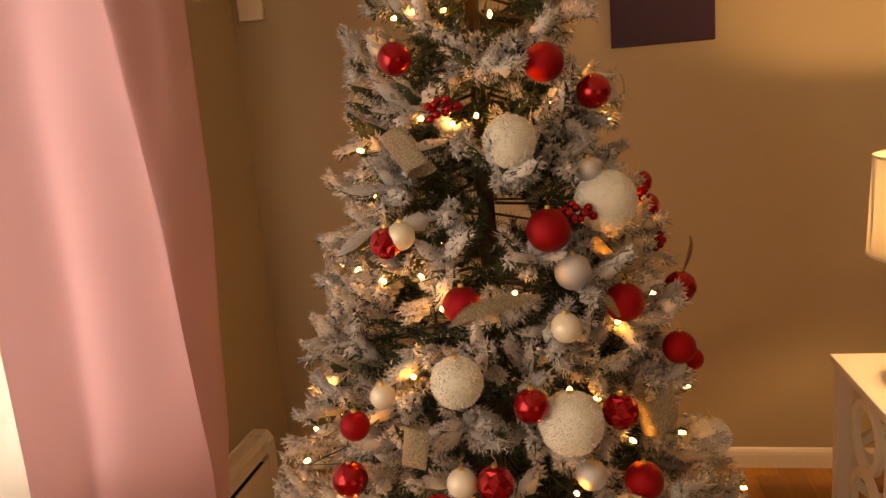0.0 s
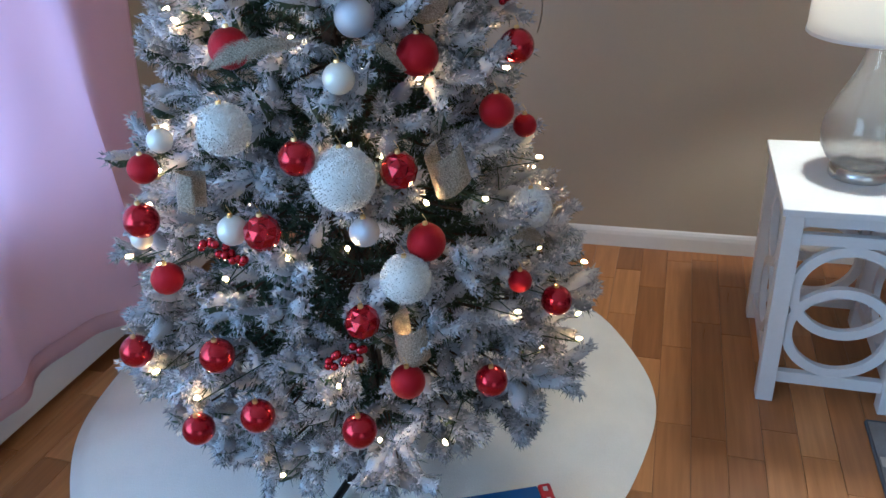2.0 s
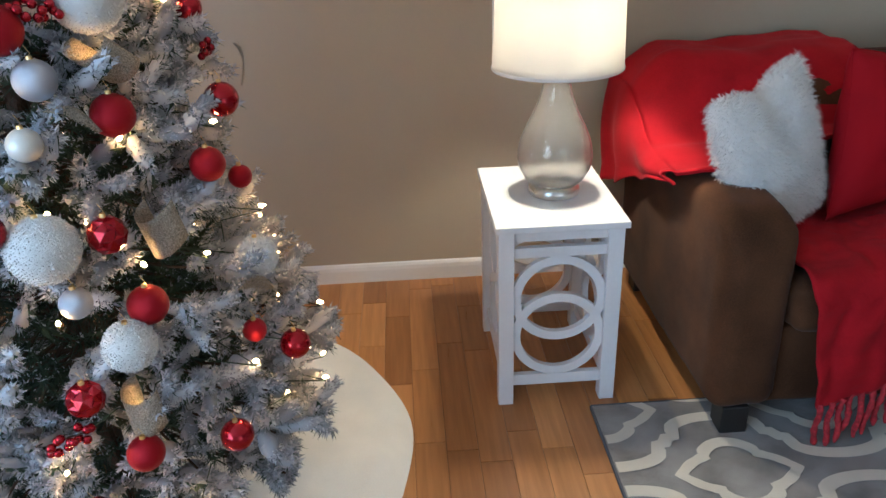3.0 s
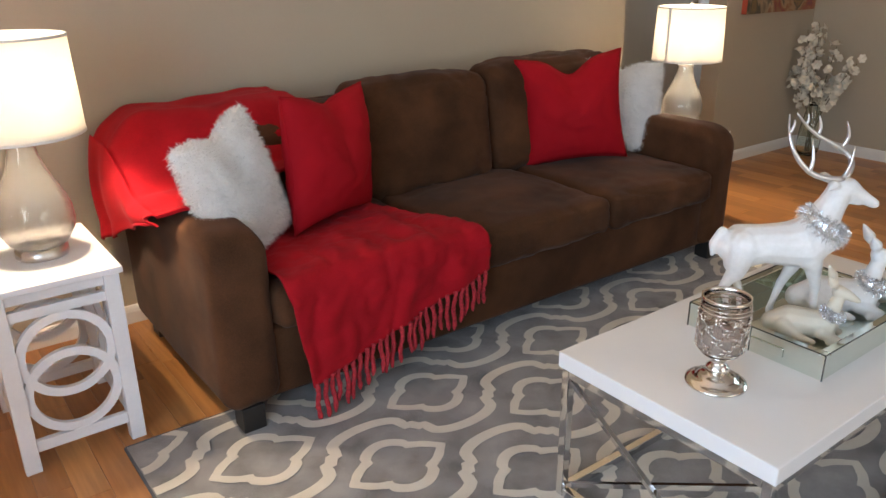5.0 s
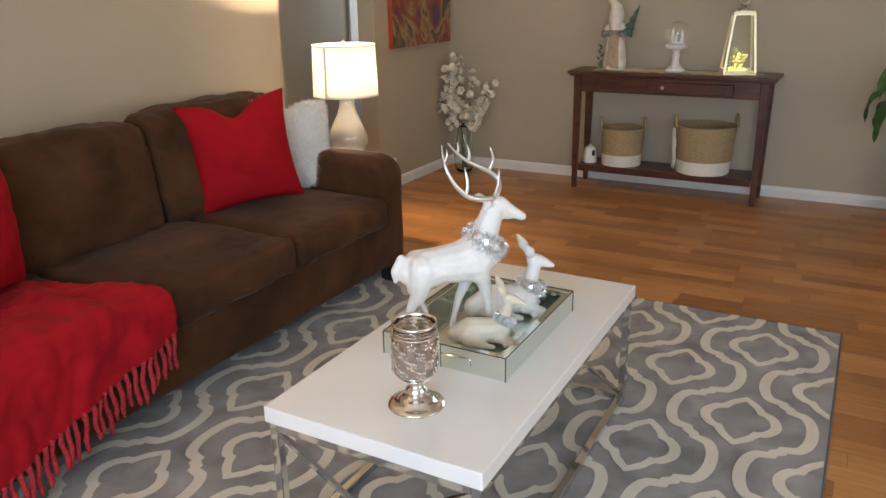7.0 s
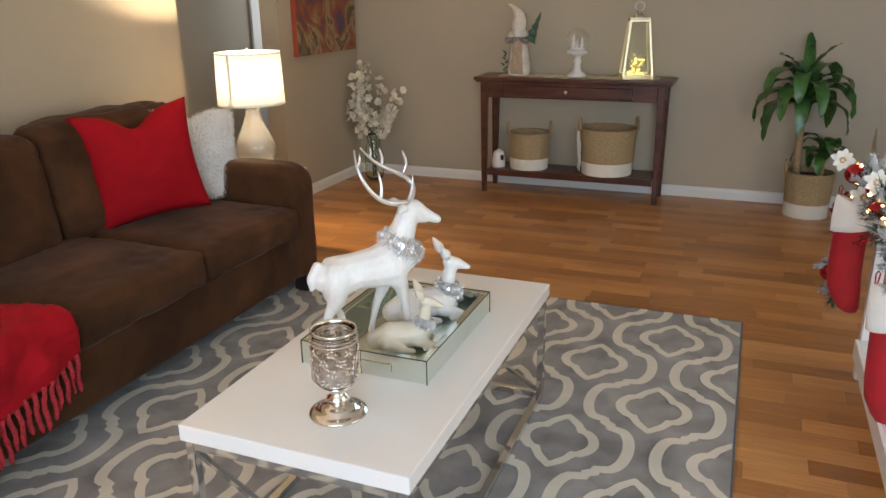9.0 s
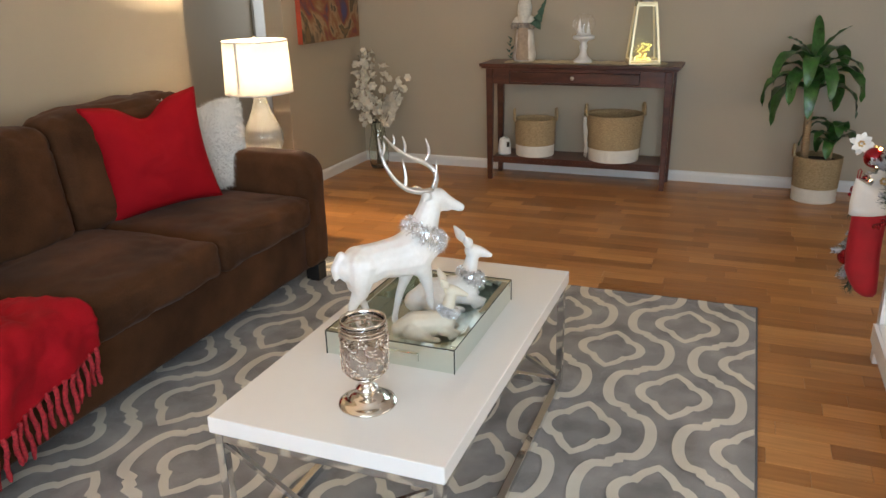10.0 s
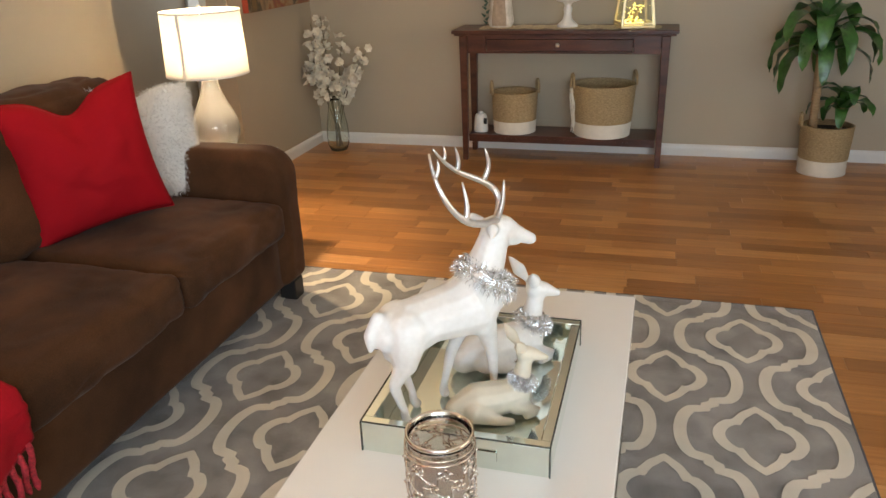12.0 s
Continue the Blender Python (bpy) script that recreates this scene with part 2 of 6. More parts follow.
# ---------------------------------------------------------------- coffee table
CX0, CX1, CY0, CY1 = 2.118, 3.338, 0.477, 1.09


def coffee_table():
    t = thing("coffee_table", "glossy white coffee table on a chrome frame", "table", m=pose(0, 0, 0))
    part("tabletop", box(CX0, CX1, CY0, CY1, 0.415, 0.46, 0.003), M["gloss"], t)
    q = 0.012
    xs, ys = (CX0 + 0.02, CX1 - 0.02), (CY0 + 0.02, CY1 - 0.02)
    for x in xs:
        for y in ys:
            part("leg", box(x - q, x + q, y - q, y + q, 0.0145, 0.413, 0.002), M["chrome"], t)
        part("end_rail", box(x - q, x + q, ys[0] + q, ys[1] - q, 0.016, 0.040, 0.002), M["chrome"], t)
        part("end_rail", box(x - q, x + q, ys[0] + q, ys[1] - q, 0.389, 0.413, 0.002), M["chrome"], t)
        for a, b in ((ys[0], ys[1]), (ys[1], ys[0])):
            s = 0.003 if a < b else -0.003
            part("cross_brace", tube([(x + s, a, 0.39), (x + s, b, 0.04)], 0.009, 4), M["chrome"], t)
    for y in ys:
        part("side_rail", box(xs[0] + q, xs[1] - q, y - q, y + q, 0.016, 0.040, 0.002), M["chrome"], t)
        part("side_rail", box(xs[0] + q, xs[1] - q, y - q, y + q, 0.389, 0.413, 0.002), M["chrome"], t)


coffee_table()


# ---------------------------------------------------------------- side tables
def ring(cx, cz, r0, r1, y0, y1, seg=40):
    bm = bmesh.new()
    rows = []
    for i in range(seg):
        a = 2 * math.pi * i / seg
        c, s = math.cos(a), math.sin(a)
        rows.append([bm.verts.new((cx + r * c, y, cz + r * s)) for r, y in ((r0, y0), (r1, y0), (r1, y1), (r0, y1))])
    for i in range(seg):
        a, b = rows[i], rows[(i + 1) % seg]
        for k in range(4):
            bm.faces.new((a[k], a[(k + 1) % 4], b[(k + 1) % 4], b[k]))
    bmesh.ops.recalc_face_normals(bm, faces=bm.faces[:])
    return bm


def side_table(label, m, h, w=0.366, d=0.49):
    """Its origin is the middle of the floor under it."""
    t = thing("side_table", label, "side table", "white side tables", m)
    part("tabletop", box(-w / 2, w / 2, -d / 2, d / 2, h - 0.02, h, 0.003), M["white"], t)
    lx, ly, q = w / 2 - 0.032, d / 2 - 0.036, 0.022
    for x in (-lx, lx):
        for y in (-ly, ly):
            part("leg", box(x - q, x + q, y - q, y + q, 0, h - 0.02, 0.002), M["white"], t)
    for y in (-ly, ly):
        part("apron", box(-lx + q, lx - q, y - 0.010, y + 0.010, h - 0.055, h - 0.021, 0.001), M["white"], t)
        part("upper_rail", box(-lx + q, lx - q, y - 0.010, y + 0.010, h - 0.105, h - 0.075, 0.001), M["white"], t)
        part("lower_rail", box(-lx + q, lx - q, y - 0.010, y + 0.010, 0.06, 0.095, 0.001), M["white"], t)
        # two overlapping rings between the rails
        ro = lx - q + 0.006
        z_lo, z_hi = 0.093 + ro, h - 0.103 - ro
        part("fretwork_ring", ring(0, z_hi, ro - 0.026, ro, y - 0.009, y + 0.009), M["white"], t)
        part("fretwork_ring", ring(0, z_lo, ro - 0.026, ro, y - 0.0086, y + 0.0094), M["white"], t)
    for x in (-lx, lx):
        part("side_apron", box(x - 0.010, x + 0.010, -ly + q, ly - q, h - 0.055, h - 0.021, 0.001), M["white"], t)
        part("side_rail", box(x - 0.010, x + 0.010, -ly + q, ly - q, 0.06, 0.095, 0.001), M["white"], t)
        ro = 0.11
        for zc in (h - 0.055 - ro, 0.095 + ro):
            b = ring(0, zc, ro - 0.026, ro, x - 0.009, x + 0.009)
            bmesh.ops.rotate(b, verts=b.verts[:], cent=(0, 0, 0), matrix=Matrix.Rotation(radians(90), 3, "Z"))
            part("fretwork_ring", b, M["white"], t)
    return t


side_table("white painted side table with ring fretwork beside the sofa", pose(1.131, 2.312, 0), 0.585)
side_table("white painted side table behind the sofa's far arm", pose(4.33, 2.43, 0), 0.52)

# ---------------------------------------------------------------- soft shapes


def soft_box(x0, x1, y0, y1, z0, z1, r, puff=(0, 0, 0), seed=0, cuts=11, wrinkle=0.004, freq=6.0, crease=0.0):
    """A cushion: a rounded box, puffed along its axes and slightly creased."""
    bm = bmesh.new()
    bmesh.ops.create_cube(bm, size=2)
    bmesh.ops.subdivide_edges(bm, edges=bm.edges[:], cuts=cuts, use_grid_fill=True)
    h = Vector(((x1 - x0) / 2, (y1 - y0) / 2, (z1 - z0) / 2))
    c = Vector(((x0 + x1) / 2, (y0 + y1) / 2, (z0 + z1) / 2))
    for v in bm.verts:
        a = v.co.copy()
        # crowd the rows towards the edges
        a = Vector([math.copysign(abs(q) ** 0.75, q) for q in a])
        p = Vector((a.x * h.x, a.y * h.y, a.z * h.z))
        inner = Vector([max(-(h[i] - r), min(h[i] - r, p[i])) for i in range(3)])
        d = p - inner
        if d.length > 1e-6:
            p = inner + d.normalized() * r
        w = [(1 - a[(i + 1) % 3] ** 2) * (1 - a[(i + 2) % 3] ** 2) for i in range(3)]
        for i in range(3):
            p[i] += puff[i] * a[i] * w[i]
        q = p + c
        p += noise.noise_vector(q * freq + Vector((seed, seed * 2, 0))) * wrinkle + noise.noise_vector(q * freq * 3 + Vector((seed, 0, seed))) * wrinkle * 0.4
        if crease:
            n1 = noise.noise(Vector((q.x * 3.0 + seed, q.y * 7.0, q.z * 7.0 + q.x * 2)))
            n2 = noise.noise(Vector((q.x * 6.0, q.y * 4.0 - q.z * 3, q.z * 9.0 + seed * 3)))
            p += Vector((a.x * 0.3, a.y, a.z)) * -crease * (max(0, 1 - 7 * abs(n1)) + 0.7 * max(0, 1 - 8 * abs(n2)))
        v.co = p + c
    bmesh.ops.recalc_face_normals(bm, faces=bm.faces[:])
    return bm


def pillow_shape(w, h, t, n=22, dip=0.05, ears=0.10, seed=0):
    """A square scatter cushion standing on its lower edge, with pointed corners and a dented top."""
    bm = bmesh.new()
    grid = {}
    for side in (1, -1):
        for i in range(n + 1):
            for j in range(n + 1):
                u, v = 2 * i / n - 1, 2 * j / n - 1
                edge = i in (0, n) or j in (0, n)
                if edge and side < 0:
                    grid[side, i, j] = grid[1, i, j]
                    continue
                x = u * w / 2 * (1 - ears * (1 - v * v))
                z = v * h / 2 * (1 - ears * (1 - u * u))
                z -= dip * math.exp(-((u / 0.32) ** 2)) * ((v + 1) / 2) ** 2
                body = max(0.0, (1 - u * u) * (1 - v * v)) ** 0.45
                y = side * t / 2 * body * (1 - 0.45 * max(0, v) * math.exp(-((u / 0.35) ** 2)))
                q = noise.noise_vector(Vector((u * 2.2 + seed, v * 2.2, side)))
                y += (q.y * 0.014 - side * 0.010 * max(0, 1 - 6 * abs(noise.noise(Vector((u * 1.6 + seed, v * 2.4 + u, side)))))) * body
                grid[side, i, j] = bm.verts.new((x, y, z + h / 2))
    for side in (1, -1):
        for i in range(n):
            for j in range(n):
                f = [grid[side, i, j], grid[side, i + 1, j], grid[side, i + 1, j + 1], grid[side, i, j + 1]]
                bm.faces.new(f if side < 0 else f[::-1])
    bmesh.ops.recalc_face_normals(bm, faces=bm.faces[:])
    return bm


def hairs(points, length, width, droop=0.3, seed=1, count=1):
    """Thin tapered tufts on (place, normal) pairs, as one mesh."""
    rng = random.Random(seed)
    verts, faces = [], []
    for p, nrm in points:
        for _ in range(count):
            d = (nrm + Vector((rng.uniform(-1, 1), rng.uniform(-1, 1), rng.uniform(-1, 1))) * 0.7).normalized()
            L = length * rng.uniform(0.6, 1.25)
            s = d.orthogonal().normalized()
            s.rotate(Matrix.Rotation(rng.uniform(0, 6.28), 3, d))
            mid = p + d * L * 0.55
            tip = p + d * L + Vector((0, 0, -droop * L)) + s * L * rng.uniform(-0.3, 0.3)
            k = len(verts)
            verts += [p - s * width, p + s * width, mid + s * width * 0.8, mid - s * width * 0.8, tip]
            faces += [(k, k + 1, k + 2, k + 3), (k + 3, k + 2, k + 4)]
    me = bpy.data.meshes.new("tufts")
    me.from_pydata([tuple(v) for v in verts], [], faces)
    me.update()
    bm = bmesh.new()
    bm.from_mesh(me)
    bpy.data.meshes.remove(me)
    return bm


M["fur"] = mat("white_faux_fur", (0.78, 0.76, 0.73), 0.9, vary=0.10, scale=9, fine=120, bump=0.2, sheen=0.3)


def red_pillow(label, m, w=0.47, h=0.47, seed=0, deep=0.17, dip=0.05):
    t = thing("throw_pillow", label, "pillow", "red throw pillows", m)
    part("cover", pillow_shape(w, h, deep, n=30, dip=dip, seed=seed), M["red"], t, smooth=True)
    n = 40
    line = []
    for v0, v1 in (((-1, -1), (1, -1)), ((1, -1), (1, 1)), ((1, 1), (-1, 1)), ((-1, 1), (-1, -1))):
        for k in range(n):
            u, v = v0[0] + (v1[0] - v0[0]) * k / n, v0[1] + (v1[1] - v0[1]) * k / n
            x, z = u * w / 2 * (1 - 0.10 * (1 - v * v)), v * h / 2 * (1 - 0.10 * (1 - u * u))
            z -= dip * math.exp(-((u / 0.32) ** 2)) * ((v + 1) / 2) ** 2
            line.append((x, 0, z + h / 2))
    part("piping", tube(line + line[:1], 0.0022, 5), M["red"], t, smooth=True)
    return t


def fur_pillow(label, m, w=0.44, h=0.44, seed=0):
    t = thing("fur_pillow", label, "pillow", "white fur pillows", m)
    bm = pillow_shape(w, h, 0.16, dip=0.035, ears=0.04, seed=seed)
    rng = random.Random(seed)
    pts = []
    for f in bm.faces:
        vs = [v.co for v in f.verts]
        for _ in range(max(2, int(f.calc_area() * 38000))):
            a, b = rng.random(), rng.random()
            p = vs[0].lerp(vs[1], a).lerp(vs[3].lerp(vs[2], a), b)
            pts.append((p, f.normal.copy()))
    part("cover", bm, M["fur"], t, smooth=True)
    part("fur", hairs(pts, 0.023, 0.0011, 0.2, seed), M["fur"], t, "long white pile")
    return t


# ---------------------------------------------------------------- sofa
SX0, SX1 = 1.50, 4.08


def sofa():
    t = thing("sofa", "brown microfibre three-seat sofa with rounded arms", "sofa", m=pose(0, 0, 0))
    su = M["suede"]
    part("base", soft_box(SX0 + 0.1, SX1 - 0.1, 1.90, 2.82, 0.085, 0.335, 0.02, seed=3, wrinkle=0.002), su, t, smooth=True)
    for x0, x1, s in ((SX0, SX0 + 0.19, 1), (SX1 - 0.19, SX1, 2)):
        bm = soft_box(x0, x1, 1.862, 2.82, 0.085, 0.668, 0.058, (0.004, 0.004, 0.0), seed=s, cuts=30, wrinkle=0.004, crease=0.002)
        for v in bm.verts:
            # the front end rolls down
            f = min(1.0, max(0.0, (1.995 - v.co.y) / 0.145))
            if v.co.z > 0.50:
                v.co.z = 0.50 + (v.co.z - 0.50) * (1 - 0.80 * (1 - math.sqrt(1 - f * f)))
        part("arm", bm, su, t, smooth=True)
    part("back_frame", soft_box(SX0 + 0.12, SX1 - 0.12, 2.60, 2.86, 0.30, 0.86, 0.05, seed=5), su, t, smooth=True)
    xs = (SX0 + 0.185, 2.44, 3.20, SX1 - 0.185)
    for i in range(3):
        part("seat_cushion", soft_box(xs[i] + 0.003, xs[i + 1] - 0.003, 1.845, 2.56, 0.325, 0.480, 0.040, (0.004, 0.012, 0.022), seed=10 + i, wrinkle=0.007, cuts=36, crease=0.004), su, t, smooth=True)
    xb = (SX0 + 0.16, 2.38, 3.08, SX1 - 0.16)
    for i in range(3):
        bm = soft_box(xb[i] + 0.004, xb[i + 1] - 0.004, 2.43, 2.66, 0.46, (0.87, 0.93, 0.95)[i], 0.06, (0.006, 0.035, 0.018), seed=20 + i, wrinkle=0.012, cuts=36, freq=5, crease=0.006)
        # lean back
        for v in bm.verts:
            v.co.y += 0.16 * (v.co.z - 0.46)
        part("back_cushion", bm, su, t, smooth=True)
    for x in (SX0 + 0.05, SX1 - 0.12):
        for y in (1.88, 2.72):
            part("foot", box(x, x + 0.075, y, y + 0.075, 0.0, 0.095, 0.004), M["foot"], t, "black wooden block foot")


sofa()


def cloth(name, fn, nu, nv, material, t, thick=0.006, label=""):
    """A draped sheet: fn(u, v) gives its places; it has a thickness."""
    bm = bmesh.new()
    g = [[bm.verts.new(fn(i / nu, j / nv)) for j in range(nv + 1)] for i in range(nu + 1)]
    for i in range(nu):
        for j in range(nv):
            bm.faces.new((g[i][j], g[i + 1][j], g[i + 1][j + 1], g[i][j + 1]))
    bmesh.ops.recalc_face_normals(bm, faces=bm.faces[:])
    ob = part(name, bm, material, t, label, smooth=True)
    mod = ob.modifiers.new("thickness", "SOLIDIFY")
    mod.thickness, mod.offset = thick, 0.0
    return ob


def wave(p, f, a):
    return a * noise.noise(Vector(p) * f)


def hem_z(u):
    return 0.145 + 0.225 * u ** 0.9


def seat_throw():
    t = thing("seat_throw", "red fleece throw with fringe draped over the seat", "blanket", m=pose(0, 0, 0))

    def fn(u, v):
        # v: from the seat's back over its front edge to the hem
        flat, drop = 0.58, 0.50 - hem_z(u)
        total = flat + drop
        s = v * total
        xr = 2.30 + 0.20 * min(1, s / flat)
        x = (1.705 + 0.06 * max(0, (s - flat) / 0.34)) * (1 - u) + xr * u
        fold = 0.012 * math.sin(9 * u + 3 * v) * (0.3 + v) + wave((x * 2, s * 1.2, 1), 5.0, 0.030) + wave((x * 5 + s * 2, s * 2, 4), 4.0, 0.014) + wave((x * 2 + s, s * 5, 7), 9.0, 0.008)
        if s < flat - 0.05:
            y, z = 2.41 - s, 0.503 + abs(fold) * 0.7
        elif s < flat + 0.03:
            a = (s - flat + 0.05) / 0.08 * math.pi / 2
            y, z = 1.88 - 0.05 * math.sin(a), 0.453 + 0.05 * math.cos(a) + abs(fold) * 0.7 * math.cos(a)
            y -= abs(fold) * 0.5 * math.sin(a)
        else:
            y, z = 1.828 - abs(fold) * 0.8 - 0.04 * (s - flat), 0.453 - (s - flat - 0.03)
        return (x, y, z)

    cloth("sheet", fn, 72, 76, M["fleece"], t)
    rng = random.Random(5)
    for k in range(26):
        u = (k + 0.4) / 26.2
        x, y, z = fn(u, 1.0)
        L = 0.14 * rng.uniform(0.85, 1.1)
        pts, rad = [], []
        sway = rng.uniform(-0.010, 0.008)
        for j in range(9):
            f = j / 8
            pts.append((x + sway * f + 0.002 * math.sin(9 * f + k), y - 0.004 * math.sin(7 * f + k), z + 0.008 - L * f))
            rad.append(0.0098 * (0.85 + 0.15 * math.sin(23 * f + k)) * (1 if j < 8 else 0.5))
        part("fringe_tassel", tube(pts, rad, 6), M["tassel"], t, smooth=True)


M["tassel"] = mat("red_chenille", (0.27, 0.006, 0.012), 0.8, vary=0.4, scale=120, fine=500, bump=0.6, dist=0.003, second=(0.42, 0.02, 0.03))
seat_throw()


def back_throw():
    t = thing("back_throw", "red fleece throw draped over the sofa's back and arm", "blanket", m=pose(0, 0, 0))

    def support(x, y):
        """The height of the sofa's end under the sheet."""
        k = min(1, max(0, (y - 2.34) / 0.32))
        k = k * k * (3 - 2 * k)
        side = min(1, max(0, (x - 1.46) / 0.16))
        top = 0.908 - 0.10 * (1 - side) ** 2
        return 0.695 * (1 - k) + top * k

    def fn(u, v):
        # u: from the outer side to the seat; v: from the back to the front
        yf = 2.155 + 0.05 * math.sin(9 * u) * min(1, u * 4) + 0.24 * max(0, u - 0.45)
        y = 2.85 + (yf - 2.85) * v
        pleat = math.sin(19 * v + 1.3 * u + 1.5 * math.sin(5 * v))
        if u < 0.34:
            f = 1 - u / 0.34
            low = float(np.interp(y, (2.12, 2.25, 2.40, 2.54, 2.85), (0.665, 0.625, 0.580, 0.525, 0.40))) + 0.006 * math.sin(17 * v)
            top = support(1.48, y) - 0.005
            x = 1.468 - 0.014 - 0.020 * math.sin(math.pi * min(1, f * 1.2)) - 0.016 * f * (1 + pleat)
            z = top + (low - top) * f
        else:
            x = 1.454 + (u - 0.34) / 0.66 * 0.70
            z = support(x, y)
            if u < 0.42:
                z -= 0.018 * ((0.42 - u) / 0.08) ** 2
            z += 0.010 * max(0, pleat) * (0.3 + v)
        z += wave((x, y, z), 6.0, 0.016) + wave((x, y, z + 3), 14.0, 0.006)
        if v > 0.9 and u > 0.34:
            z += 0.004 * math.sin(26 * u)
        if x > 1.69 and y < 2.5:
            z = max(z - (x - 1.69) * 0.10, 0.72)
        y -= 0.05 * (1 - abs(2 * v - 1)) * min(1, max(0, (x - 1.6) / 0.1))
        return (x, y, z)

    cloth("sheet", fn, 76, 64, M["fleece"], t)

    def turned(u, v):
        x, y, z = fn(u, 1.0 - 0.035 * v)
        return (x - (0.005 if u < 0.34 else 0.0), y - 0.003, z + (0.006 if u >= 0.34 else 0.001))

    cloth("hem", turned, 76, 2, M["fleece"], t, 0.004, "stitched fleece hem")


back_throw()
red_pillow("bright red cotton throw pillow beside the fur pillow", pose(2.125, 2.265, 0.503, -4, 2, 25), 0.48, 0.48, seed=1, deep=0.22, dip=0.03)
red_pillow("bright red cotton throw pillow at the sofa's far end", pose(3.475, 2.335, 0.484, -8, -5, -30), 0.51, 0.51, seed=4, deep=0.25, dip=0.07)
fur_pillow("shaggy white faux fur pillow leaning on the arm", pose(1.782, 2.17, 0.495, -10, -14, 30), 0.36, 0.45, seed=2)
fur_pillow("shaggy white faux fur pillow behind the red pillow", pose(3.80, 2.375, 0.49, -12, 3, -35), 0.43, 0.44, seed=3)

# ---------------------------------------------------------------- table lamps


def glass(name, color=(1, 1, 1), rough=0.02, ior=1.45):
    m = bpy.data.materials.new(name)
    m.use_nodes = True
    p = m.node_tree.nodes["Principled BSDF"]
    p.inputs["Base Color"].default_value = (*color, 1)
    p.inputs["Roughness"].default_value = rough
    p.inputs["IOR"].default_value = ior
    p.inputs["Transmission Weight"].default_value = 1.0
    return m


def shade_cloth(name, color, through_share=0.6):
    m = bpy.data.materials.new(name)
    m.use_nodes = True
    n, l = m.node_tree.nodes, m.node_tree.links
    n.remove(n["Principled BSDF"])
    d, tr, mix = n.new("ShaderNodeBsdfDiffuse"), n.new("ShaderNodeBsdfTranslucent"), n.new("ShaderNodeMixShader")
    noi = n.new("ShaderNodeTexNoise")
    noi.inputs["Scale"].default_value = 300
    bump = n.new("ShaderNodeBump")
    bump.inputs["Strength"].default_value = 0.15
    bump.inputs["Distance"].default_value = 0.0006
    l.new(noi.outputs[0], bump.inputs["Height"])
    l.new(bump.outputs[0], d.inputs["Normal"])
    d.inputs[0].default_value = tr.inputs[0].default_value = (*color, 1)
    mix.inputs[0].default_value = through_share
    l.new(d.outputs[0], mix.inputs[1])
    l.new(tr.outputs[0], mix.inputs[2])
    l.new(mix.outputs[0], n["Material Output"].inputs[0])
    return m


def mercury_glass():
    """Silvered glass, worn so that it is half seen through."""
    m = bpy.data.materials.new("mercury_glass")
    m.use_nodes = True
    n, l = m.node_tree.nodes, m.node_tree.links
    p = n["Principled BSDF"]
    p.inputs["Base Color"].default_value = (0.95, 0.93, 0.88, 1)
    p.inputs["Roughness"].default_value = 0.12
    noi = n.new("ShaderNodeTexNoise")
    noi.inputs["Scale"].default_value, noi.inputs["Detail"].default_value = 60, 6
    ramp = n.new("ShaderNodeValToRGB")
    ramp.color_ramp.elements[0].position, ramp.color_ramp.elements[1].position = 0.40, 0.60
    ramp.color_ramp.elements[0].color, ramp.color_ramp.elements[1].color = (0.76, 0.76, 0.76, 1), (0.99, 0.99, 0.99, 1)
    l.new(noi.outputs[0], ramp.inputs[0])
    l.new(ramp.outputs[0], p.inputs["Transmission Weight"])
    p.inputs["Metallic"].default_value = 0.0
    b = n.new("ShaderNodeBump")
    b.inputs["Strength"].default_value, b.inputs["Distance"].default_value = 0.25, 0.001
    l.new(noi.outputs[0], b.inputs["Height"])
    l.new(b.outputs[0], p.inputs["Normal"])
    return m


M["mercury"] = mercury_glass()
M["shade"] = shade_cloth("white_linen_shade", (0.84, 0.82, 0.78))
M["bulb"] = mat("lit_bulb", (1.0, 0.72, 0.40), 0.5, emit=20, bump=0, vary=0.0)


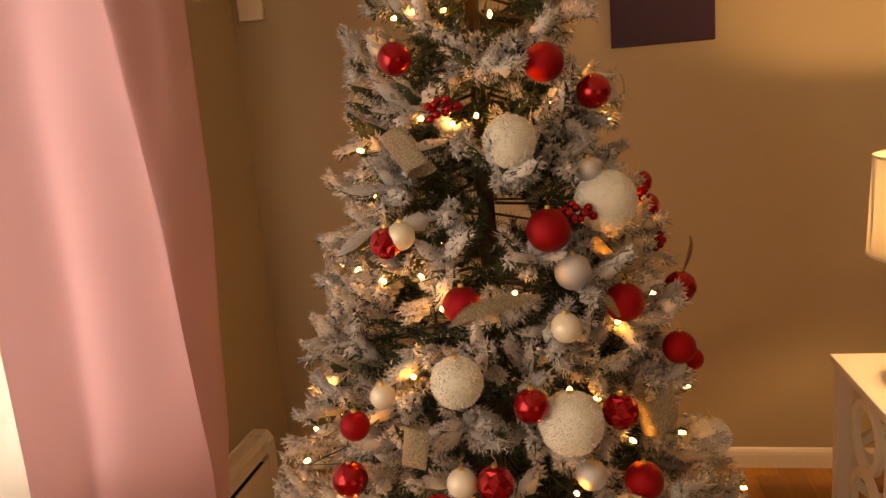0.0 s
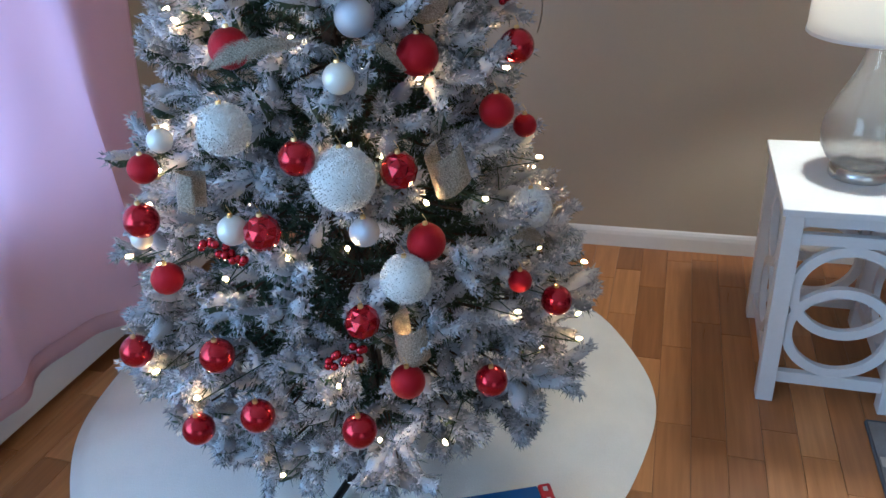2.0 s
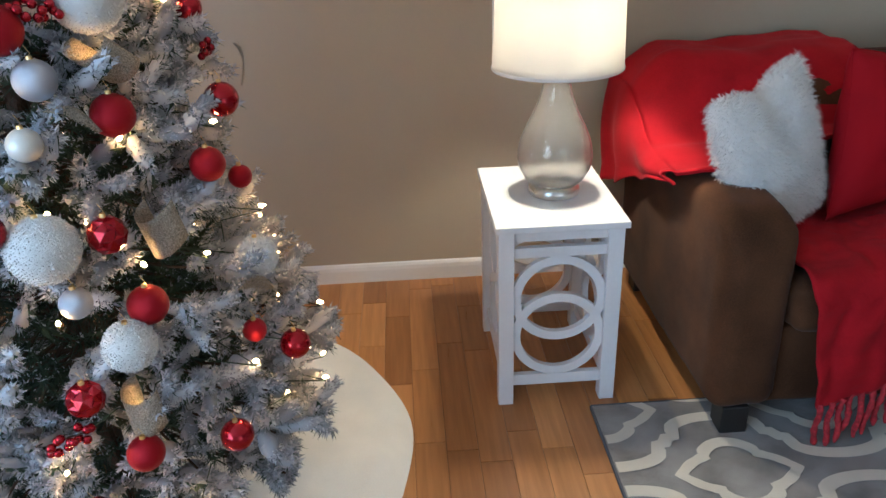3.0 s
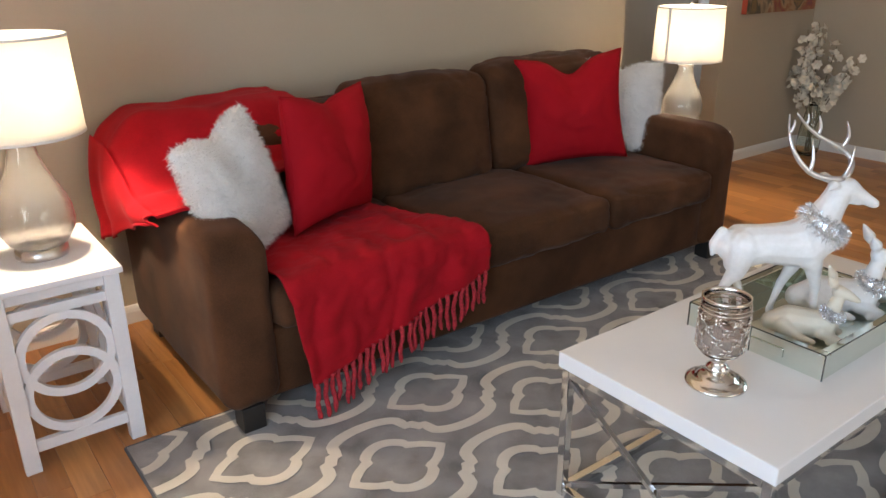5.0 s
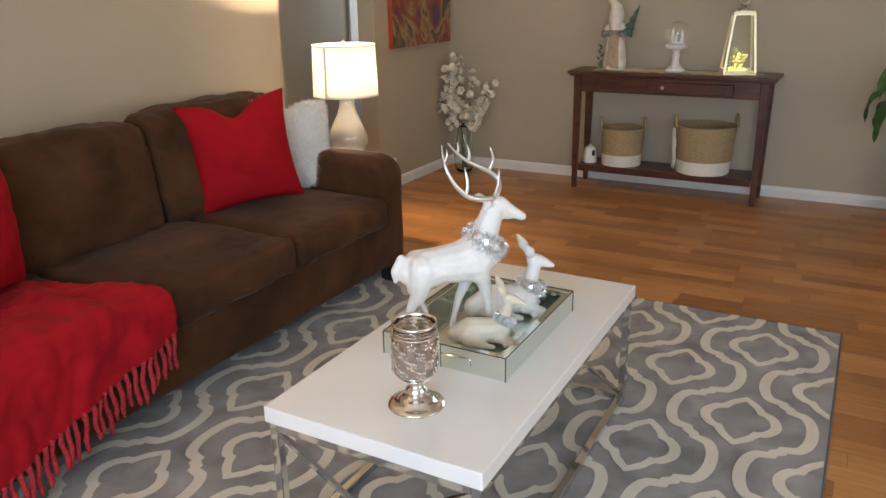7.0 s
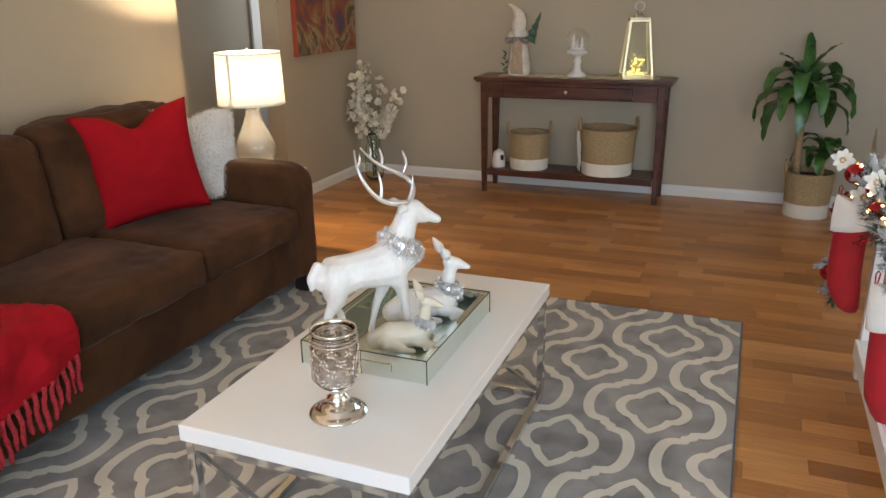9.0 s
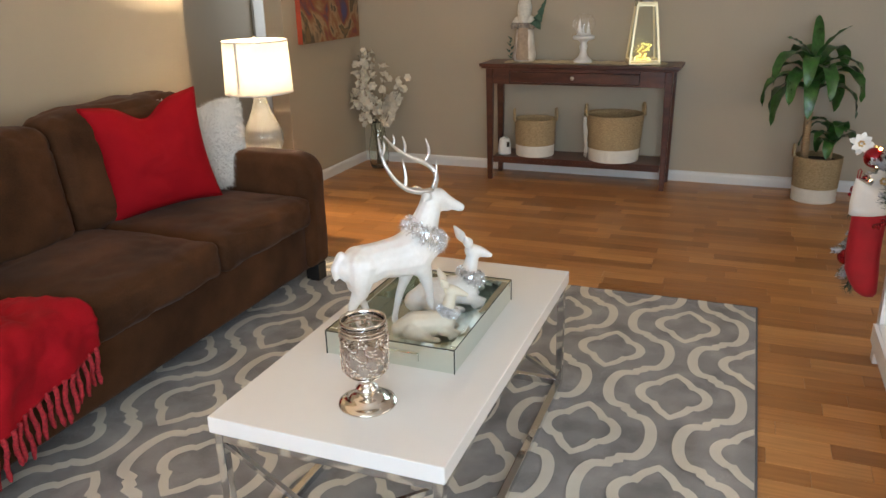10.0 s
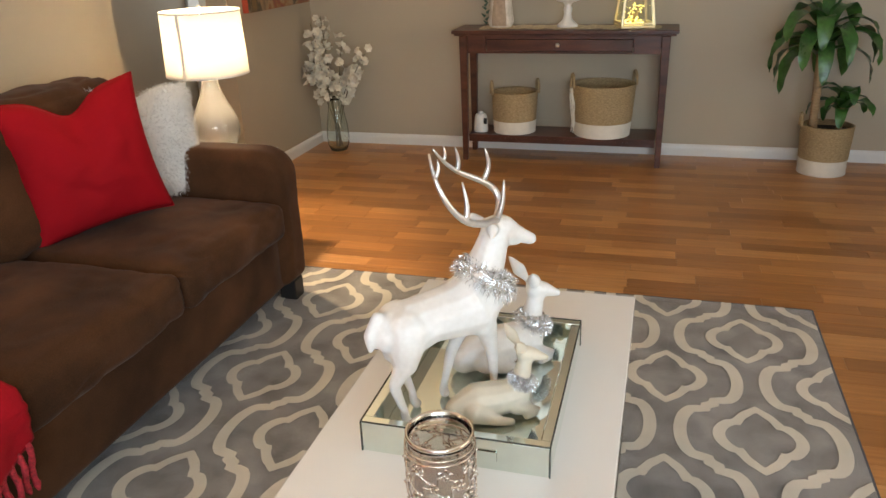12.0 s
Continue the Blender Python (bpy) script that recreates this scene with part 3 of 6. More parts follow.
def table_lamp(label, m, power):
    """Its origin is the middle of its foot."""
    t = thing("table_lamp", label, "lamp", "mercury glass table lamps", m)
    part("base", lathe([(0.0, 0), (0.072, 0), (0.075, 0.006), (0.074, 0.024), (0.066, 0.030), (0.0, 0.030)], 40), M["nickel"], t, "brushed nickel foot", True)
    prof = [(0.066, 0.030), (0.087, 0.050), (0.103, 0.080), (0.109, 0.112), (0.105, 0.148), (0.091, 0.188), (0.071, 0.228), (0.054, 0.266), (0.043, 0.300), (0.038, 0.330), (0.039, 0.352)]
    inner = [(r - 0.004, z + (0.004 if k == 0 else 0)) for k, (r, z) in enumerate(prof)][::-1]
    part("glass_body", lathe(prof + inner, 48, cap=False), M["mercury"], t, "worn silvered mercury glass body", True)
    part("neck", lathe([(0.039, 0.352), (0.039, 0.360), (0.018, 0.364), (0.012, 0.40), (0.012, 0.43)], 24), M["nickel"], t, smooth=True)
    lo, hi = 0.366, 0.640
    outer = [(0.180, lo), (0.1755, (lo + hi) / 2), (0.171, hi)]
    sh = part("shade", lathe(outer + [(r - 0.0015, z) for r, z in outer[::-1]] + outer[:1], 64, cap=False), M["shade"], t, "white linen drum shade", True)
    for z, r in ((lo + 0.003, 0.1805), (hi - 0.003, 0.1715)):
        b = lathe([(r, z - 0.004), (r + 0.0012, z - 0.003), (r + 0.0012, z + 0.003), (r, z + 0.004)], 64, cap=False)
        part("shade_rim", b, M["trim"], sh, smooth=True)
    part("shade_seam", box(-0.1785, -0.1700, -0.006, 0.006, lo + 0.004, hi - 0.004, 0.001), M["trim"], sh, "overlapped linen seam")
    part("finial", lathe([(0.004, hi - 0.02), (0.004, hi + 0.006), (0.010, hi + 0.012), (0.009, hi + 0.020), (0.0, hi + 0.025)], 16), M["nickel"], t, smooth=True)
    bm = tube([(-0.171, 0, hi - 0.018), (0.171, 0, hi - 0.018)], 0.0018, 6)
    tube([(0, -0.171, hi - 0.018), (0, 0.171, hi - 0.018)], 0.0018, 6, bm)
    part("spider", bm, M["nickel"], t)
    part("light_bulb", lathe([(0.013, 0.43), (0.014, 0.45), (0.026, 0.485), (0.029, 0.505), (0.024, 0.53), (0.0, 0.543)], 20), M["bulb"], t, "lit warm white bulb", True)
    x, y, z = m.translation
    lamp("lamp_light", "POINT", pose(x, y, z + 0.53), power, (1.0, 0.78, 0.52), 0.045)
    return t


table_lamp("lit table lamp with mercury glass body and drum shade", pose(1.15, 2.312, 0.585), 78)
table_lamp("lit table lamp with mercury glass body in the corner", pose(4.365, 2.41, 0.52), 135)

# ---------------------------------------------------------------- curtain, window and heater


def window():
    t = tagged(new("window_west"), "white-framed window behind the pink curtain", "window", kind="structure")
    y0, y1, z0, z1 = -2.2, 2.02, 0.6, 2.12
    fr = M["trim"]
    for a in ((WEST - 0.09, WEST - 0.04, y0, y1, z0, z0 + 0.05), (WEST - 0.09, WEST - 0.04, y0, y1, z1 - 0.05, z1)):
        part("window_frame", box(*a, 0.003), fr, t)
    for y in (y0, -0.82, 0.58, y1 - 0.05):
        part("window_frame", box(WEST - 0.088, WEST - 0.042, y, y + 0.05, z0 + 0.05, z1 - 0.05, 0.003), fr, t)
    part("window_sill", box(WEST - 0.04, WEST + 0.03, y0 - 0.03, y1 + 0.03, z0 - 0.03, z0 - 0.002, 0.004), fr, t)


window()


def curtain():
    t = thing("curtain", "pale pink cloth curtain hanging in soft folds", "curtain", m=pose(0, 0, 0))

    def fn(u, v):
        z = 2.26 - v * (2.26 - 0.185)
        hem = 0.02 * math.sin(u * 13 + 1) * v
        edge = float(np.interp(z, (0.18, 0.5, 0.8, 1.2, 2.3), (2.10, 2.20, 2.235, 2.30, 2.32)))
        y = 1.335 + u * (edge - 1.335)
        deep = 0.020 + 0.022 * v
        x = -0.930 + deep * (0.75 * math.sin(u * 11 + 0.9 * math.sin(2.4 * v)) + 0.25 * math.sin(u * 23 + 2.0 + 1.5 * v))
        x += wave((u * 2, v, 0.3), 2.0, 0.03) + 0.075 * math.exp(-((u - 0.30 - 0.42 * v) / 0.13) ** 2) * (0.4 + 0.6 * v) - 0.05 * math.exp(-((u - 0.58 - 0.36 * v) / 0.10) ** 2)
        k = min(1.0, max(0.0, (u - 0.80) / 0.20))
        x += (-0.925 - x) * k * k * (3 - 2 * k)
        return (x, y, z + hem * 0.5 - 0.03 * (1 - u) * v)

    cloth("cloth_panel", fn, 90, 40, M["curtain"], t, 0.002)

    def fold(u, v):
        x, y, z = fn(u, 1.0)
        return (x + 0.0035, y, z + 0.055 * v - 0.001)

    cloth("hem", fold, 90, 3, M["hem"], t, 0.0015, "turned-up deeper pink hem")
    part("curtain_rod", tube([(-0.955, -2.3, 2.28), (-0.955, 2.30, 2.28)], 0.012, 12), M["nickel"], t, smooth=True)
    for y in (-2.28, 2.25):
        part("rod_bracket", box(WEST + 0.001, -0.945, y - 0.01, y + 0.01, 2.265, 2.285, 0.002), M["nickel"], t)


M["curtain"] = shade_cloth("pink_curtain_cloth_lit", (0.87, 0.69, 0.765), 0.6)
M["hem"] = shade_cloth("pink_hem_cloth", (0.70, 0.47, 0.52), 0.4)
curtain()


def sheer():
    t = thing("sheer_curtain", "white sheer curtain drawn across the window", "curtain", m=pose(0, 0, 0))

    def fn(u, v):
        return (-1.022 + 0.012 * math.sin(u * 34) + 0.006 * math.sin(u * 41), 0.75 + 0.85 * u, 2.24 - 1.60 * v)

    cloth("voile", fn, 80, 8, shade_cloth("white_voile", (0.88, 0.88, 0.88)), t, 0.001)
    part("sheer_rod", tube([(-1.02, -0.95, 2.25), (-1.02, 2.25, 2.25)], 0.007, 10), M["nickel"], t, smooth=True)


sheer()


def heater():
    t = tagged(new("baseboard_heater"), "white enamelled baseboard heater along the window wall", "heater", kind="structure")
    y0, y1 = -2.3, 2.62
    # front cover with the slanted damper opening above it
    part("back_plate", box(WEST + 0.001, WEST + 0.008, y0, y1, 0.03, 0.30, 0.001), M["enamel"], t)
    part("front_cover", box(-0.992, -0.984, y0, y1, 0.045, 0.205, 0.002), M["enamel"], t)
    part("top_cover", extrude_poly([(WEST + 0.008, 0.292), (-1.005, 0.292), (-0.990, 0.272), (-0.992, 0.268), (-1.007, 0.284), (WEST + 0.008, 0.284)], y0, y1, "y"), M["enamel"], t)
    part("damper", extrude_poly([(-1.030, 0.262), (-1.027, 0.264), (-0.988, 0.225), (-0.991, 0.222)], y0, y1, "y"), M["enamel"], t)
    part("fins", box(-1.045, -1.000, y0 + 0.02, y1 - 0.02, 0.09, 0.19), M["foot"], t, "dark heating fins")
    for y in (y0 - 0.004, y1 - 0.05):
        part("end_cap", extrude_poly([(WEST + 0.001, 0.0), (-0.980, 0.0), (-0.980, 0.262), (-1.002, 0.296), (WEST + 0.001, 0.296)], y, y + 0.054, "y"), M["enamel"], t)


M["enamel"] = mat("white_enamel", (0.70, 0.69, 0.67), 0.35, vary=0.04, scale=4, fine=40, bump=0.03)
heater()

# ---------------------------------------------------------------- the tree
AX, AY = -0.01, 1.66
TZ = (0.15, 0.30, 0.42, 0.60, 0.84, 1.07, 1.17, 1.40, 1.63, 2.12)
TR = (0.28, 0.45, 0.545, 0.505, 0.415, 0.36, 0.325, 0.25, 0.20, 0.02)


TO = (0.43, 0.56, 0.58, 0.515, 0.44, 0.395, 0.355, 0.29, 0.24, 0.03)


# the crown leans a little off the ornaments' axis
CX, CY = AX + 0.028, AY - 0.005


def tree_radius(z):
    return 1.03 * float(np.interp(z, TZ, TR))


def island_mat(name, lo, hi, rough=0.85):
    m = bpy.data.materials.new(name)
    m.use_nodes = True
    n, l = m.node_tree.nodes, m.node_tree.links
    p = n["Principled BSDF"]
    geo, ramp = n.new("ShaderNodeNewGeometry"), n.new("ShaderNodeValToRGB")
    ramp.color_ramp.elements[0].color, ramp.color_ramp.elements[1].color = (*lo, 1), (*hi, 1)
    l.new(geo.outputs["Random Per Island"], ramp.inputs[0])
    l.new(ramp.outputs[0], p.inputs["Base Color"])
    p.inputs["Roughness"].default_value = rough
    return m


M["flock"] = island_mat("snow_flocking", (0.26, 0.27, 0.30), (0.62, 0.63, 0.66))
M["needle"] = island_mat("green_needle", (0.018, 0.035, 0.022), (0.06, 0.10, 0.06))
M["bark"] = mat("brown_bark", (0.06, 0.035, 0.02), 0.9, vary=0.4, scale=20, bump=0.8, dist=0.006)


def sprigs(spec, seed, needle=0.0108, width=0.0016, per=200):
    """Bottle-brush tips: (base, direction, length, flocked share) each. A lumpy flocked heart carries stubby white needles; green ones are thin, longer and pointed."""
    rng = np.random.default_rng(seed)
    turn = [(math.cos(2 * math.pi * k / 3), math.sin(2 * math.pi * k / 3)) for k in range(3)]
    hexa = [(math.cos(j * math.pi / 3), math.sin(j * math.pi / 3)) for j in range(6)]
    vs, fs, ms, k = [], [], [], 0
    for base, d, L, share in spec:
        d = np.array(d) / np.linalg.norm(d)
        base = np.array(base)
        side = np.cross(d, (0.3, 0.5, 0.81))
        side /= np.linalg.norm(side)
        up = np.cross(d, side)
        bend = rng.normal(0, 0.10, 3) + np.array((0, 0, 0.10))
        flocked = share > 0.5
        core = 0.0128 if flocked else 0.004
        count = per if flocked else per // 3
        rings = 7
        for q in range(rings):
            f = q / (rings - 1)
            ra = core * rng.uniform(0.75, 1.25) * (0.50, 0.85, 1.0, 1.1, 1.1, 0.90, 0.15)[q]
            o = base + d * L * (f * 0.98 + 0.02) + bend * L * f * f
            for c, w in hexa:
                vs.append((o + (side * c + up * w) * ra * rng.uniform(0.65, 1.3)).tolist())
        for q in range(rings - 1):
            for j in range(6):
                a, b = k + q * 6 + j, k + q * 6 + (j + 1) % 6
                fs.append((a, b, b + 6, a + 6))
                ms.append(0 if flocked and hexa[j][1] * up[2] + hexa[j][0] * side[2] > -0.75 else 1)
        k += rings * 6
        f = np.sort(rng.random(count)) ** 0.85
        ang = rng.random(count) * 2 * math.pi
        rad = np.cos(ang)[:, None] * side + np.sin(ang)[:, None] * up
        nd = rad * (1.0 - 0.5 * f[:, None] ** 3) + d * (0.35 + 0.5 * f[:, None] ** 2) + rng.normal(0, 0.30, (count, 3))
        nd /= np.linalg.norm(nd, axis=1)[:, None]
        white = rng.random(count) < share * (0.85 + 0.3 * f) + 0.30 * nd[:, 2]
        ln = needle * (0.55 + 0.8 * rng.random(count)) * np.where(white, 1.0, 1.6 if flocked else 3.2)
        p0 = base + d * (L * f)[:, None] + bend * (L * f * f)[:, None] + rad * core * 0.7
        p1 = p0 + nd * ln[:, None]
        a = np.cross(nd, d + 0.01)
        a /= np.linalg.norm(a, axis=1)[:, None] + 1e-9
        b = np.cross(nd, a)
        w = (np.where(white, width * 1.3, width * 0.7) * (0.7 + 0.7 * rng.random(count)))[:, None]
        foot = np.stack([p0 + (a * c + b * q) * w for c, q in turn], 1)
        quad = np.concatenate([foot, p1[:, None, :]], 1).reshape(-1, 3)
        vs.extend(quad.tolist())
        for j in range(count):
            fs += [(k, k + 1, k + 3), (k + 1, k + 2, k + 3), (k + 2, k, k + 3)]
            ms += [0 if white[j] else 1] * 3
            k += 4
    return vs, fs, ms


def needle_mesh(name, spec, seed, parent, **kw):
    vs, fs, ms = sprigs(spec, seed, **kw)
    me = bpy.data.meshes.new(name)
    me.from_pydata(vs, [], fs)
    me.materials.append(M["flock"])
    me.materials.append(M["needle"])
    me.polygons.foreach_set("material_index", ms)
    me.polygons.foreach_set("use_smooth", [len(f) == 4 for f in fs])
    me.update()
    ob = new(name, me)
    ob.parent = parent
    return ob


def christmas_tree():
    t = thing("christmas_tree", "snow-flocked artificial christmas tree standing on a plush skirt", "tree", m=pose(0, 0, 0))
    part("trunk", tube([(CX, CY, 0.03), (CX, CY, 0.7), (CX, CY, 2.1)], [0.028, 0.024, 0.008], 12), M["bark"], t, smooth=True)
    for k in range(3):
        a = 2 * math.pi * k / 3 + 0.4
        part("stand_leg", tube([(CX, CY, 0.16), (CX + 0.12 * math.cos(a), CY + 0.12 * math.sin(a), 0.06), (CX + 0.26 * math.cos(a), CY + 0.26 * math.sin(a), 0.052)], 0.010, 8), M["foot"], t, "dark metal stand leg")
    rng = random.Random(12)
    wires = bmesh.new()
    front, spec = [], []
    z = 0.27
    tier = 0
    while z < 2.10:
        r = tree_radius(z)
        n = max(5, int(2 * math.pi * r / (0.150 if r > 0.3 else 0.12)))
        for k in range(n):
            a = 2 * math.pi * (k + 0.5 * (tier % 2) + rng.uniform(-0.22, 0.22)) / n
            zz = z + rng.uniform(-0.048, 0.048)
            R = tree_radius(zz) * rng.uniform(0.84, 1.03)
            rise = rng.uniform(-0.02, 0.05) - (0.07 if z < 0.5 else 0.0)
            z0 = zz - rise + 0.04
            c, s = math.cos(a), math.sin(a)
            p0 = Vector((CX + 0.02 * c, CY + 0.02 * s, z0))
            p1 = Vector((CX + R * c, CY + R * s, zz))
            mid = p0.lerp(p1, 0.55) + Vector((0, 0, -0.012))
            tube([p0, mid, p1 - (p1 - p0) * 0.06], [0.004, 0.003, 0.002], 4, wires)
            d = (p1 - mid).normalized()
            tang = Vector((-s, c, 0))
            spec.append((tuple(p1 - d * 0.10), tuple(d + tang * rng.uniform(-0.4, 0.4) + Vector((0, 0, rng.uniform(-0.5, 0.7)))), rng.uniform(0.08, 0.11), 0.90))
            for sg in (-1, 1):
                dd = d + tang * sg * rng.uniform(0.3, 0.8) + Vector((0, 0, rng.uniform(-0.7, 0.8)))
                spec.append((tuple(p1 - d * 0.07), tuple(dd), rng.uniform(0.055, 0.08), 0.90))
            for f in (0.86, 0.68, 0.50, 0.32):
                if R * f < 0.05:
                    continue
                q = p0.lerp(p1, f)
                for sg in (-1, 1):
                    dd = d * 0.75 + tang * sg * rng.uniform(0.2, 1.0) + Vector((0, 0, rng.uniform(-0.6, 0.9)))
                    spec.append((tuple(q), tuple(dd), rng.uniform(0.065, 0.095), (0.85 if f > 0.8 else 0.62 if f > 0.6 else 0.06)))
        z += 0.086
        tier += 1
    part("branch_wire", wires, M["bark"], t)["kind"] = "stuff"
    ob = needle_mesh("crown", spec, 3, t, per=170)
    ob["label"] = "dense snow-flocked needles"
    ob["kind"] = "stuff"


christmas_tree()


def tree_skirt():
    t = thing("tree_skirt", "white plush tree skirt lying on the floor", "skirt", m=pose(0, 0, 0))
    cx, cy, R = -0.12, 1.90, 0.812
    bm = bmesh.new()
    nr, na = 24, 120
    rows = []
    for i in range(nr + 1):
        row = []
        for j in range(na):
            a = 2 * math.pi * j / na
            f = i / nr
            rr = 0.06 + (R - 0.06) * f
            rim = 1 + 0.010 * math.sin(5 * a + 0.6) + 0.005 * math.sin(11 * a)
            rr *= 1 + (rim - 1) * f
            x, y = cx + rr * math.cos(a), cy + rr * math.sin(a)
            z = 0.034 + 0.010 * noise.noise(Vector((x * 3, y * 3, 0))) + 0.020 * max(0, math.sin(7 * a + 2 * f + noise.noise(Vector((x, y, 3))) * 2)) ** 3 * (1 - f * 0.5)
            if i == nr:
                z = 0.004
            elif i == nr - 1:
                z = 0.022
            row.append(bm.verts.new((x, y, z)))
        rows.append(row)
    for a, b in zip(rows, rows[1:]):
        for j in range(na):
            bm.faces.new((a[j], b[j], b[(j + 1) % na], a[(j + 1) % na]))
    part("cloth", bm, M["skirt"], t, smooth=True)


tree_skirt()

# ---------------------------------------------------------------- tree lights and ornaments


def on_tree(angle, z, out=0.0):
    a, r = radians(angle), float(np.interp(z, TZ, TO)) + out
    return Vector((AX + r * math.cos(a), AY + r * math.sin(a), z))


M["tree_bulb"] = mat("warm_fairy_bulb", (1.0, 0.50, 0.17), 0.4, emit=320, bump=0, vary=0.0)


def light_string():
    t = thing("light_string", "string of lit warm white fairy lights on the tree", "string lights", m=pose(0, 0, 0))
    me = None
    rng = random.Random(21)
    line = []
    n = 175
    for k in range(n):
        f = k / n
        z = 0.33 + 1.69 * f
        ang = 360 * 8.5 * (f ** 0.85) * 1.0 + rng.uniform(-7, 7)
        zz = z + rng.uniform(-0.06, 0.06)
        rr = tree_radius(zz) + rng.uniform(-0.050, 0.0) - (0.05 if zz < 0.52 else 0.0)
        p = Vector((CX + rr * math.cos(radians(ang)), CY + rr * math.sin(radians(ang)), zz))
        if k:
            for q in (0.25, 0.5, 0.75):
                aa, hh = last[0] + (ang - last[0]) * q, last[1] + (zz - last[1]) * q
                r2 = max(0.02, tree_radius(hh) - 0.12)
                line.append(Vector((CX + r2 * math.cos(radians(aa)), CY + r2 * math.sin(radians(aa)), hh)))
        last = (ang, zz)
        line.append(p + Vector((0, 0, -0.01)))
        d = Vector((p.x - CX, p.y - CY, rng.uniform(-0.1, 0.35))).normalized()
        if me is None:
            bm = lathe([(0.0, -0.006), (0.0026, -0.005), (0.0036, -0.001), (0.0034, 0.003), (0.0022, 0.006), (0.0, 0.008)], 10)
            me = bpy.data.meshes.new("bulb")
            bm.to_mesh(me)
            bm.free()
            me.materials.append(M["tree_bulb"])
            me.shade_smooth()
        ob = new("bulb", me)
        ob.parent = t
        ob.matrix_local = Matrix.Translation(p) @ d.to_track_quat("Z", "Y").to_matrix().to_4x4()
    part("wire", tube(line, 0.0014, 4), M["needle"], t)


light_string()


def ball_mat(name, color, rough, metal, sparkle=0.0, coat=0.0):
    m = mat(name, color, rough, metal, vary=0.08, scale=20, fine=900, bump=sparkle, dist=0.0015)
    m.node_tree.nodes["Principled BSDF"].inputs["Coat Weight"].default_value = coat
    return m


M["red_shiny"] = ball_mat("shiny_red_ornament", (0.36, 0.003, 0.012), 0.20, 0.7, coat=0.3)
M["red_glitter"] = ball_mat("glittered_red_ornament", (0.34, 0.003, 0.012), 0.42, 0.65, 0.7)
M["snowball"] = ball_mat("white_beaded_ornament", (0.78, 0.76, 0.72), 0.7, 0.0, 0.9)
M["pearl"] = ball_mat("pearl_ornament", (0.72, 0.68, 0.60), 0.32, 0.15, 0.1)
M["silver_glitter"] = ball_mat("silver_glitter_ornament", (0.55, 0.56, 0.60), 0.35, 0.7, 0.9)
M["gold"] = mat("gold_cap", (0.75, 0.55, 0.25), 0.3, 1.0, bump=0)
M["champagne"] = mat("champagne_glitter_mesh", (0.17, 0.14, 0.10), 0.35, 0.5, vary=0.4, scale=420, fine=1400, bump=0.9, dist=0.003, second=(0.50, 0.43, 0.33))


def ball(kind, label, material, angle, z, r, out=0.0, facets=False):
    """A hanging bauble with its cap and loop."""
    p = on_tree(angle, z, out - r * 0.25)
    t = thing("bauble", label, "ornament", kind, Matrix.Translation(p))
    bm = bmesh.new()
    if facets:
        bmesh.ops.create_icosphere(bm, subdivisions=2, radius=r)
        for f in bmesh.ops.poke(bm, faces=bm.faces[:][::3])["verts"]:
            f.co *= 0.90
    else:
        bmesh.ops.create_uvsphere(bm, u_segments=28, v_segments=16, radius=r)
    if material is M["snowball"]:
        pts = []
        rng = random.Random(int(angle * 10 + z * 100))
        for k in range(1500):
            y = 1 - 2 * (k + 0.5) / 1500
            a = k * 2.39996
            q = math.sqrt(1 - y * y)
            n = Vector((q * math.cos(a), q * math.sin(a), y))
            pts.append((n * r * 0.98, n))
        part("beading", hairs(pts, 0.0040, 0.0019, 0.0, int(z * 1000), 1), M["snowball"], t)
    part("ball", bm, material, t, smooth=not facets)
    part("cap", lathe([(0.0, r + 0.005), (0.0042, r + 0.0045), (0.0050, r - 0.001), (0.0048, r - 0.003)], 10), M["gold"], t, "gold cap")
    part("hook", tube([(0, 0, r + 0.004), (0.003, 0, r + 0.008), (0, 0, r + 0.013), (-0.004, 0.0, r + 0.020)], 0.0005, 5), M["gold"], t)
    return t


R1, R2, W1 = "shiny red glass bauble hanging on the flocked tree", "glitter-coated red bauble hanging on the flocked tree", "white beaded snowball ornament on the flocked tree"
for a, z, r in ((-5, 1.073, 0.032), (7, 1.225, 0.027), (6, 1.275, 0.026), (-72, 0.985, 0.029), (-114, 0.856, 0.031), (-17, 0.617, 0.030), (-114, 0.622, 0.030), (-92, 0.663, 0.030),
                (-40, 0.560, 0.029), (-106, 1.546, 0.029), (-29, 1.465, 0.031), (-84, 0.570, 0.029), (-96, 0.532, 0.028), (-66, 0.540, 0.030)):
    ball("shiny red baubles", R1, M["red_shiny"], a, z, r, 0.02)
for a, z, r in ((-107, 1.246, 0.028), (-51, 0.945, 0.031), (-81, 0.869, 0.031), (-63, 0.716, 0.030)):
    ball("faceted red baubles", "faceted red glass bauble hanging on the flocked tree", M["red_shiny"], a, z, r, 0.02, True)
for a, z, r in ((-60, 1.247, 0.037), (-86, 1.144, 0.032), (-41, 1.108, 0.034), (-20, 0.986, 0.031), (-114, 0.943, 0.026), (-47, 0.816, 0.033), (-106, 0.767, 0.028), (-56, 0.599, 0.030), (-50, 1.521, 0.034), (-26, 0.690, 0.022), (-8, 0.932, 0.022)):
    ball("glittered red baubles", R2, M["red_glitter"], a, z, r, 0.01)
for a, z, r in ((-88, 1.028, 0.041), (-63, 0.943, 0.052), (-53, 0.768, 0.041), (-15, 0.794, 0.038), (-68, 1.397, 0.043), (-36, 1.276, 0.054)):
    ball("white snowball ornaments", W1, M["snowball"], a, z, r, 0.015)
